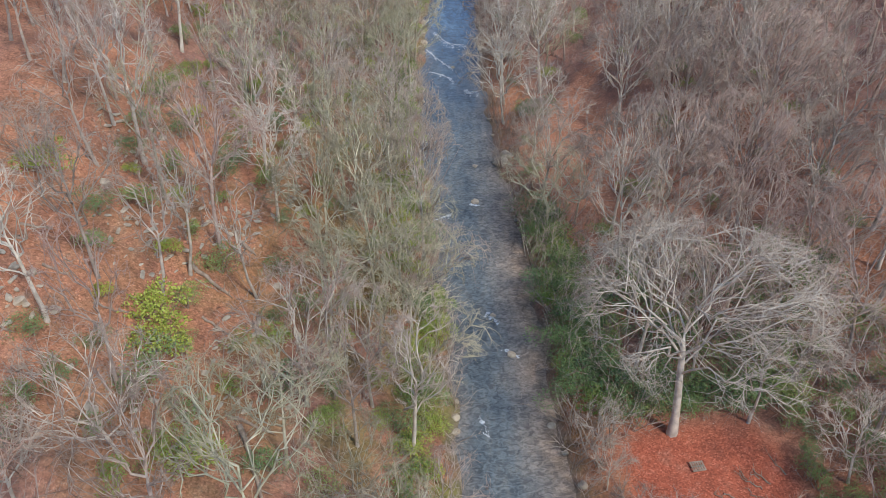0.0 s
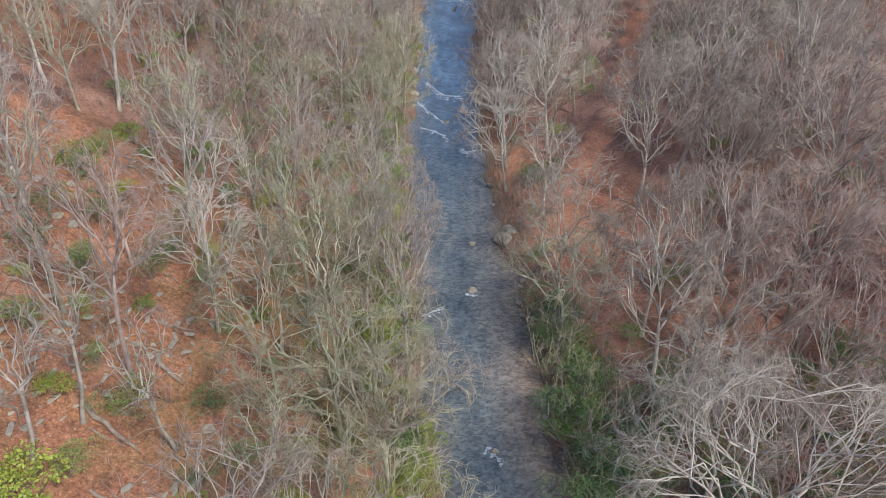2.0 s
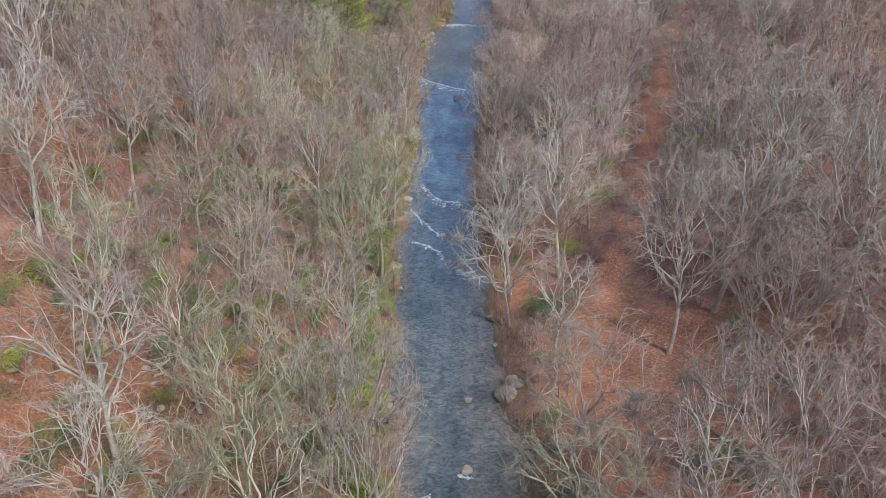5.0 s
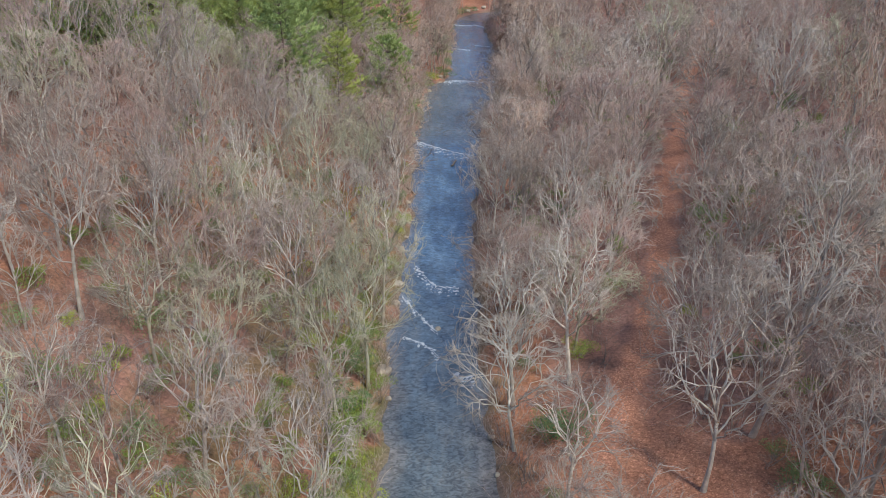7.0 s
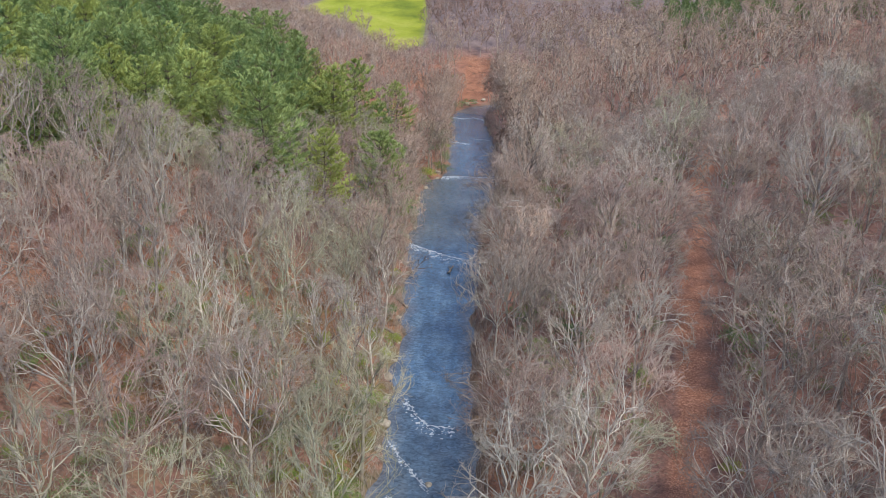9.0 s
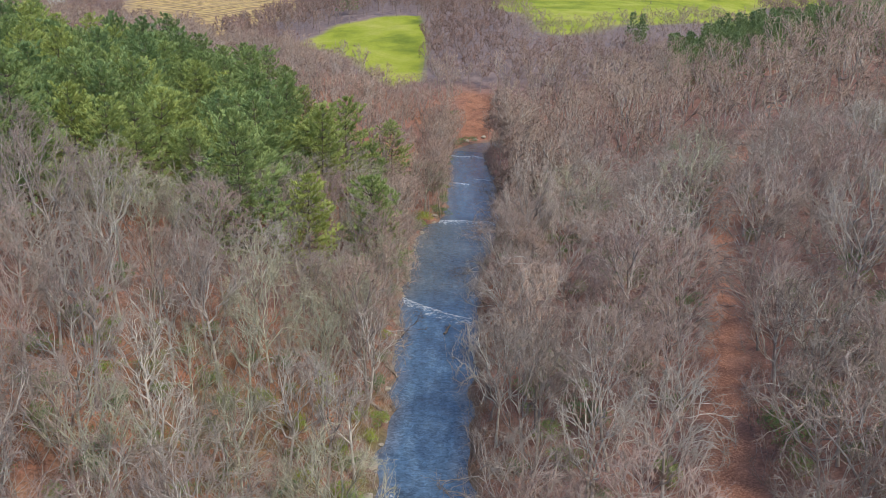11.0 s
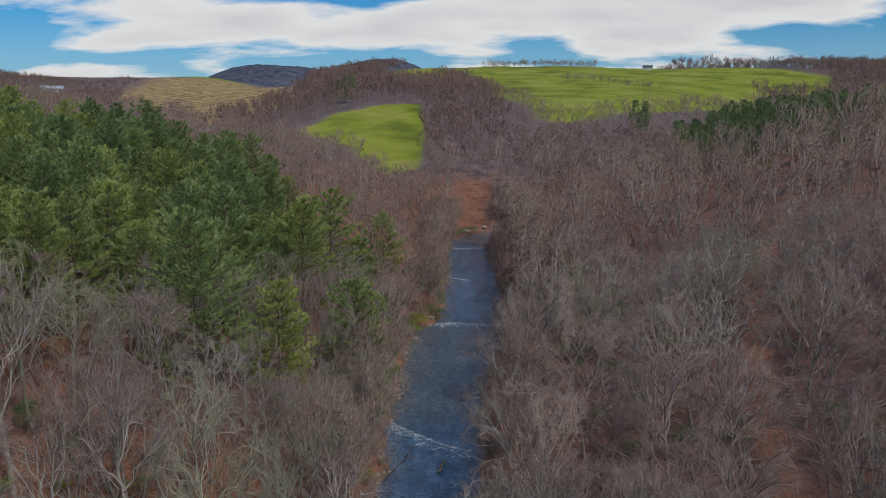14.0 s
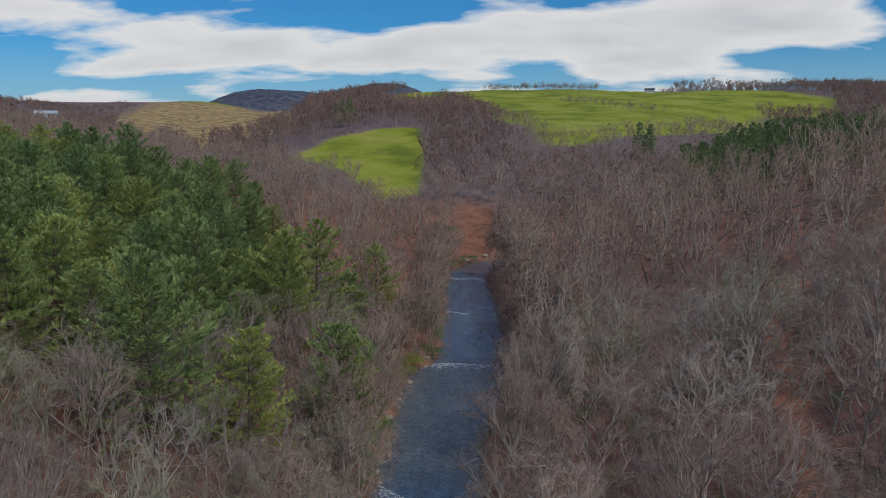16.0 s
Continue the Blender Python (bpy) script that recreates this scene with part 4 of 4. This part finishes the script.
SHRUBS = [("laurel_bush", LEAF_LAUREL, "rounded dark green laurel bush with glossy leaves", 1.9, 2.4),
          ("holly_bush", LEAF_BRIGHT, "bright yellowish-green evergreen bush", 1.5, 2.0)]
shrub_models, shrub_roots = {}, {}
for k, (name, mat, label, r, h) in enumerate(SHRUBS):
    for v in range(3):
        st, fo = grow_shrub(700 + 10 * k + v, r, h)
        shrub_models[k, v] = (st.mesh("wood", LOG), fo.mesh("foliage", mat, False))


def plant_shrub(k, x, y, size):
    v = int(rng.integers(3))
    m = place(x, y, float(rng.uniform(0, 6.28)), size)
    if (k, v) not in shrub_roots:
        root = shrub_roots[k, v] = tagged(new(SHRUBS[k][0]), SHRUBS[k][2], "bush", SHRUBS[k][0].replace("_", " ") + "es under the trees")
        part("wood", shrub_models[k, v][0], root)
        part("foliage", shrub_models[k, v][1], root)
    else:
        root = copy_thing(shrub_roots[k, v], m)
    root.matrix_basis = m @ Matrix.Scale(size, 4)


for x, y, k, size in [(13.6, 98.0, 0, 1.35), (34.4, 105.1, 0, 1.2), (-20.6, 88.9, 0, 1.1), (-13.2, 95.2, 1, 0.8), (-30.9, 75.3, 1, 1.2), (21.6, 76.0, 0, 1.0), (24.0, 77.0, 0, 0.9),
                      (-20.9, 40.6, 1, 1.5), (-16.0, 31.4, 1, 1.4), (-18.5, 32.5, 1, 0.8), (29.7, 90.8, 0, 0.9), (16.2, 110.5, 1, 1.0), (30.5, 89.6, 0, 0.8), (-5.6, 100.0, 1, 0.9),
                      (28.3, 116.6, 1, 0.7), (-25.7, 93.4, 0, 0.9), (-3.6, 73.7, 1, 1.1), (12.4, 98.8, 0, 0.9), (-4.2, 230.0, 1, 1.2), (3.0, 334.0, 0, 1.2), (2.8, 366.7, 0, 1.2), (0.2, 238.5, 0, 1.0),
                      (-14.0, 45.0, 1, 0.9), (-9.0, 39.0, 1, 0.9)]:
    plant_shrub(k, x, y, size)
for x, y, k, size in [(-1.6, 256.5, 0, 1.1), (-2.2, 262.0, 0, 0.9), (8.5, 343.5, 0, 1.2), (5.4, 339.5, 0, 1.0), (-3.4, 233.0, 1, 1.3), (-21.5, 43.1, 1, 1.6), (-20.3, 38.0, 0, 1.3), (-33.3, 54.7, 1, 1.4)]:
    plant_shrub(k, x, y, size)
for i in range(34):                      # along the right bank and behind the clearing
    y = 44 + 30 * i / 34
    plant_shrub(0 if i % 5 else 1, float(banks(y)[1]) + 1.4 + abs(float(rng.normal(0, 1.8))), y, float(rng.uniform(0.9, 1.4)))
for i in range(64):                      # yellow-green thicket along the left bank
    y = 34 + 84 * i / 64 + float(rng.normal(0, 0.6))
    plant_shrub(1 if i % 4 else 0, float(banks(y)[0]) - 0.9 - abs(float(rng.normal(0, 2.6))), y, float(rng.uniform(0.65, 1.2)))
for x, y in scatter(rng, 13, 38, 44.5, 64, 2.3, lambda x, y: bare_ground(x, y), 900)[:75]:      # evergreen understory behind the clearing
    plant_shrub(0, x, y, float(rng.uniform(0.75, 1.35)))
for x, y in scatter(rng, 28, 36, 30, 43, 1.9, lambda x, y: bare_ground(x, y), 300)[:24]:
    plant_shrub(0, x, y, float(rng.uniform(0.6, 1.0)))
for x, y in scatter(rng, 13, 60, 128, 236, 5.0, lambda x, y: bare_ground(x, y) & (wobble(x, y, 9.0, 3) > -0.1) & (off_river(x, y) > 3), 1500)[:110]:      # dark evergreen understory up the valley
    plant_shrub(0, x, y, float(rng.uniform(0.7, 1.4)))
for i in range(20):
    plant_shrub(0, 14.5 + 16 * i / 20 + float(rng.normal(0, 0.4)), 43.2 + abs(float(rng.normal(0, 1.3))) - (1.2 if i > 14 else 0), float(rng.uniform(0.7, 1.15)))
for x, y in scatter(rng, -34, -1, 26, 150, 3.3, lambda x, y: bare_ground(x, y) & (off_river(x, y) < 30) & (off_river(x, y) > 1.2), 1500)[:215]:
    plant_shrub(1 if rng.random() < (0.75 if off_river(x, y) < 10 else 0.35) else 0, x, y, float(rng.uniform(0.55, 1.05)))
for x, y in scatter(rng, 8, 44, 50, 150, 8.0, lambda x, y: near_ground(x, y), 600)[:36]:
    plant_shrub(0, x, y, float(rng.uniform(0.5, 0.9)))

# ---- river things ----
def boulder_mesh(seed, r):
    bm = bmesh.new()
    bmesh.ops.create_icosphere(bm, subdivisions=2, radius=r)
    rg = np.random.default_rng(seed)
    o = Vector(rg.uniform(-9, 9, 3))
    for v in bm.verts:
        v.co *= 1 + 0.45 * noise.noise(v.co * (1.1 / r) + o)
        v.co.z *= 0.6
    me = bpy.data.meshes.new("boulder")
    bm.to_mesh(me)
    bm.free()
    me.materials.append(ROCK)
    return me


def boulder(x, y, r, seed, water=False):
    ob = tagged(new("boulder", boulder_mesh(seed, r)), "weathered grey-brown boulder " + ("in the river" if water else "on the river bank"), "rock", "boulders by the river")
    z = float(river_level(y)) if water else float(height(x, y))
    ob.matrix_basis = Matrix.Translation((x, y, z + 0.12 * r)) @ Matrix.Rotation(seed * 1.7, 4, "Z")


for n, (x, y, r, w) in enumerate([(3.8, 78.0, 0.55, 1), (4.0, 86.6, 0.35, 1), (-4.3, 109.6, 0.95, 0), (7.4, 87.2, 1.1, 0), (8.2, 88.4, 0.8, 0), (5.0, 57.2, 0.3, 1), (6.5, 51.6, 0.4, 1),
                                  (1.2, 118.4, 0.35, 1), (-0.8, 237.5, 0.9, 0), (0.4, 300.0, 0.9, 0), (1.2, 289.0, 0.6, 0), (7.6, 347.5, 1.2, 0), (11.0, 348.8, 0.9, 0), (14.0, 350.4, 1.0, 0), (9.4, 43.0, 0.4, 1)]):
    boulder(x, y, r, n, bool(w))


for n in range(34):
    x, y = float(rng.uniform(-33, -13)), float(rng.uniform(33, 84))
    ob = tagged(new("rock", boulder_mesh(100 + n % 7, float(rng.uniform(0.2, 0.5)))), "pale weathered rock half sunk in fallen leaves", "rock", "rocks on the slope")
    ob.matrix_basis = Matrix.Translation((x, y, float(height(x, y)) + 0.05)) @ Matrix.Rotation(n * 1.3, 4, "Z")


def stone_template(seed):
    me = boulder_mesh(seed, 1.0)
    v = np.empty(len(me.vertices) * 3)
    me.vertices.foreach_get("co", v)
    f = [tuple(p.vertices) for p in me.polygons]
    bpy.data.meshes.remove(me)
    return v.reshape(-1, 3), f


stone_spots = scatter(rng, -9, 18, 24, 330, 0.7, lambda x, y: (np.abs(off_river(x, y) - 0.1) < 0.5) & (wobble(x, y, 3.0, 4) > 0.1), 9000)[:420]
joined("bank_stones", [stone_template(60 + s) for s in range(4)], stone_spots, rng.uniform(0.12, 0.45, len(stone_spots)), ROCK, rng.uniform(0, 1, len(stone_spots)),
       "grey-brown stones scattered along the water's edge", "stones")


def slab_template(seed):
    v, f = stone_template(seed)
    r = np.random.default_rng(seed)
    return np.sign(v) * np.abs(v) ** 0.7 * (1.8, 0.7, 0.4) + r.normal(0, 0.09, v.shape), f


slab_spots = scatter(rng, -34, -11, 32, 84, 0.8, lambda x, y: (inside(x, y, OPEN_SLOPE) | (x < -15)) & (wobble(x, y, 4.0, 6) > 0.05), 4200)[:420]
joined("slope_stones", [slab_template(80 + s) for s in range(4)], slab_spots, rng.uniform(0.07, 0.36, len(slab_spots)), ROCK, rng.uniform(0, 1, len(slab_spots)),
       "broken pale stone slabs among fallen leaves", "stones")


def rapid(points, width, count, seed):
    """White water along a line across the river."""
    rg = np.random.default_rng(seed)
    pts = np.array(points, float)
    vs, fs = [], []
    ang = np.arange(6) * math.pi / 3
    for _ in range(count):
        q, d = along(pts, rg.uniform(0, 1))
        q = q + np.array((rg.normal(0, 0.15), -abs(rg.normal(0, width)) + rg.normal(0, 0.12))) 
        r = rg.uniform(0.04, 0.14) * (1.8 if rg.random() < 0.12 else 1)
        tall = r * rg.uniform(0.25, 0.55)
        z = float(river_level(q[1]))
        a = rg.uniform(0, 6)
        stretch = rg.uniform(0.6, 1.7)
        b = len(vs)
        jit = rg.uniform(0.7, 1.3, 6)
        for j in range(6):
            vs.append((q[0] + math.cos(ang[j] + a) * r * stretch * jit[j], q[1] + math.sin(ang[j] + a) * r * jit[j], z - 0.03))
        for j in range(6):
            vs.append((q[0] + math.cos(ang[j] + a) * r * 0.55 * stretch, q[1] + math.sin(ang[j] + a) * r * 0.55 * jit[j], z + tall * 0.75))
        vs.append((q[0], q[1], z + tall))
        for j in range(6):
            k = (j + 1) % 6
            fs.append((b + j, b + k, b + 6 + k, b + 6 + j))
            fs.append((b + 6 + j, b + 6 + k, b + 12))
    steps = max(8, int(count / 5))
    for a in range(steps + 1):
        q, d = along(pts, min(a / steps, 0.999))
        q = q + rg.normal(0, 0.1, 2)
        w = width * rg.uniform(0.05, 0.45) * (0.15 if rg.random() < 0.3 else 1) + 0.02
        z = float(river_level(q[1]))
        vs += [(q[0], q[1] + 0.04, z - 0.04), (q[0], q[1] - w * 0.3, z + 0.03 + 0.06 * rg.random()), (q[0] + rg.normal(0, 0.05), q[1] - w - 0.04, z - 0.04)]
        if a:
            b = len(vs) - 6
            fs += [(b, b + 3, b + 4, b + 1), (b + 1, b + 4, b + 5, b + 2)]
    me = mesh_from("rapid", vs, fs, FOAM, True)
    tagged(new("rapid", me), "line of white foaming water over stones in the river", "rapid", "rapids of the river", "stuff")


for n in range(22):
    y = 122 + 125 * n / 22 + float(rng.normal(0, 1.5))
    boulder(float(banks(y)[0]) - 0.3 + float(rng.normal(0, 0.35)), y, float(rng.uniform(0.3, 0.8)), 20 + n)
for i in range(26):
    y = 122 + 206 * i / 26
    plant_shrub(0 if i % 3 else 1, float(banks(y)[0]) - 0.9 - abs(float(rng.normal(0, 0.9))), y, float(rng.uniform(0.5, 1.0)))
rapid([(-2.6, 116.8), (-0.8, 115.6), (0.6, 114.4), (1.3, 112.4)], 0.25, 70, 1)
rapid([(-3.4, 126.0), (-1.6, 122.5), (-0.4, 120.5), (1.2, 117.6)], 0.35, 75, 2)
rapid([(-2.0, 134.0), (-0.6, 130.5), (0.8, 128.5), (3.6, 128.0)], 1.0, 130, 3)
rapid([(2.9, 110.0), (4.0, 109.0), (5.2, 109.5)], 0.7, 60, 4)
rapid([(-4.9, 188.0), (-3.0, 186.0), (-0.5, 183.6), (2.5, 181.0), (6.5, 178.8)], 1.5, 330, 5)
rapid([(0.2, 236.6), (3.6, 237.4), (8.4, 236.4), (14.0, 236.0)], 1.3, 520, 6)
rapid([(1.5, 279.0), (5.0, 277.0), (7.5, 275.5)], 0.5, 80, 7)
rapid([(9.0, 283.0), (13.5, 281.0)], 0.4, 50, 8)
rapid([(1.0, 322.0), (5.5, 318.5), (10.0, 320.0), (12.8, 316.0)], 1.2, 260, 9)
rapid([(4.4, 57.4), (5.4, 56.4)], 0.25, 22, 10)
rapid([(5.8, 52.4), (7.2, 51.4)], 0.25, 26, 11)
rapid([(3.3, 44.0), (3.9, 42.0)], 0.2, 14, 12)
rapid([(3.2, 77.6), (4.2, 77.3)], 0.2, 16, 13)
rapid([(-1.2, 74.0), (1.0, 75.6)], 0.3, 18, 14)


def fallen_log(x0, y0, x1, y1, r, label="weathered fallen log lying on the leaf litter", lift=0.0):
    rg = np.random.default_rng(int(abs(x0 * 31 + y0 * 17)))
    b = Limbs()
    n = 6
    pts = []
    for i in range(n + 1):
        f = i / n
        x, y = x0 + (x1 - x0) * f + rg.normal(0, 0.08), y0 + (y1 - y0) * f + rg.normal(0, 0.08)
        pts.append((x, y, max(float(height(x, y)), float(river_level(y))) + r * 0.7 + lift))
    b.tube(pts, [r * (1 - 0.5 * i / n) for i in range(n + 1)], 7)
    for _ in range(3):
        p, d = along(np.array(pts), rg.uniform(0.4, 0.9))
        e = off_way(rg, d, 0.8)
        e[2] = abs(e[2])
        b.tube([p, p + e * rg.uniform(0.5, 1.4)], [r * 0.4, 0], 4)
    tagged(new("fallen_log", b.mesh("fallen_log", LOG)), label, "log", "fallen logs in the woods")


fallen_log(-14.6, 36.0, -11.6, 29.6, 0.24)
fallen_log(-15.6, 36.6, -12.2, 36.2, 0.16)
fallen_log(-21.5, 50.5, -17.8, 48.6, 0.22)
fallen_log(-19.6, 57.0, -17.2, 55.0, 0.25)
fallen_log(-23.0, 100.0, -20.4, 98.4, 0.3)
fallen_log(-4.8, 160.6, -3.0, 158.4, 0.22, "driftwood log at the water's edge")
fallen_log(-5.8, 149.6, -3.4, 148.4, 0.22, "driftwood log at the water's edge")
fallen_log(25.2, 77.5, 21.8, 83.4, 0.16)
fallen_log(2.4, 172.5, 3.4, 176.0, 0.2, "driftwood log standing out of the shallow river")
for i in range(46):
    x, y = float(rng.uniform(-33, -11)), float(rng.uniform(34, 82))
    a, ln = float(rng.uniform(-0.5, 0.5)), float(rng.uniform(0.7, 2.6))
    fallen_log(x, y, x + ln * math.cos(a), y + ln * math.sin(a), float(rng.uniform(0.06, 0.15)), "broken dead branch lying among the fallen leaves")
for i in range(14):
    x, y = float(rng.uniform(21.5, 27)), float(rng.uniform(30.5, 36.5))
    a, ln = float(rng.uniform(2.0, 2.6)), float(rng.uniform(0.8, 2.2))
    fallen_log(x, y, x + ln * math.cos(a), y + ln * math.sin(a), float(rng.uniform(0.04, 0.08)), "broken dead branch lying among the fallen leaves")


# ---- pallet in the clearing ----
def box(bm, x0, x1, y0, y1, z0, z1):
    r = bmesh.ops.create_cube(bm, size=1.0)
    for v in r["verts"]:
        v.co = Vector((x0 + (v.co.x + 0.5) * (x1 - x0), y0 + (v.co.y + 0.5) * (y1 - y0), z0 + (v.co.z + 0.5) * (z1 - z0)))


def box_mesh(name, mat, *dims, bevel=0.01):
    bm = bmesh.new()
    box(bm, *dims)
    bmesh.ops.bevel(bm, geom=bm.edges[:], offset=bevel, segments=1, affect="EDGES")
    me = bpy.data.meshes.new(name)
    bm.to_mesh(me)
    bm.free()
    me.materials.append(mat)
    return me


pallet = tagged(new("wooden_pallet"), "grey weathered wooden pallet lying in the leafy clearing", "pallet")
for i in range(6):
    part("slat", box_mesh("slat", LOG, -0.55 + i * 0.19, -0.42 + i * 0.19, -0.45, 0.45, 0.14, 0.165), pallet)
for i in range(3):
    part("runner", box_mesh("runner", LOG, -0.55, 0.55, -0.45 + i * 0.41, -0.37 + i * 0.41, 0.02, 0.14), pallet)
pallet.matrix_basis = place(20.2, 37.6, 0.15, 1)


# ---- far farm buildings ----
WALL_PAINT = plain_material("white_boards", (0.62, 0.62, 0.60), (0.78, 0.78, 0.76), 0.6)
ROOF_TIN = plain_material("tin_roof", (0.45, 0.47, 0.50), (0.66, 0.68, 0.70), 0.5, 0.45)
ROOF_DARK = plain_material("dark_roof", (0.06, 0.06, 0.07), (0.13, 0.13, 0.14), 0.5)
GLASS_DARK = plain_material("window_glass", (0.02, 0.025, 0.03), (0.05, 0.06, 0.07), 0.5, 0.1)


def farmhouse(x, y, w, d, h, turn, roof_mat, label):
    root = tagged(new("farmhouse"), label, "house", "farm buildings on the hills")
    root.matrix_basis = place(x, y, turn, 1)
    part("walls", box_mesh("walls", WALL_PAINT, -w / 2, w / 2, -d / 2, d / 2, -1.0, h, bevel=0.03), root)
    e = 0.5
    rv = [(-w / 2 - e, -d / 2 - e, h), (w / 2 + e, -d / 2 - e, h), (w / 2 + e, d / 2 + e, h), (-w / 2 - e, d / 2 + e, h), (-w / 2 - e, 0, h + d * 0.32), (w / 2 + e, 0, h + d * 0.32)]
    part("roof", mesh_from("roof", rv, [(0, 1, 5, 4), (2, 3, 4, 5), (0, 4, 3), (1, 2, 5), (3, 2, 1, 0)], roof_mat), root)
    for i in range(4):
        wx = -w / 2 + w * (i + 0.5) / 4
        part("window", box_mesh("window", GLASS_DARK, wx - 0.5, wx + 0.5, -d / 2 - 0.04, -d / 2 + 0.02, h * 0.35, h * 0.75), root)


farmhouse(-262, 592, 13.0, 6.0, 2.7, 0.35, ROOF_TIN, "small white farmhouse with a pale tin roof on a hill")
farmhouse(222, 985, 10.0, 7.0, 3.0, -0.1, ROOF_DARK, "white farmhouse with a dark roof on the ridge")
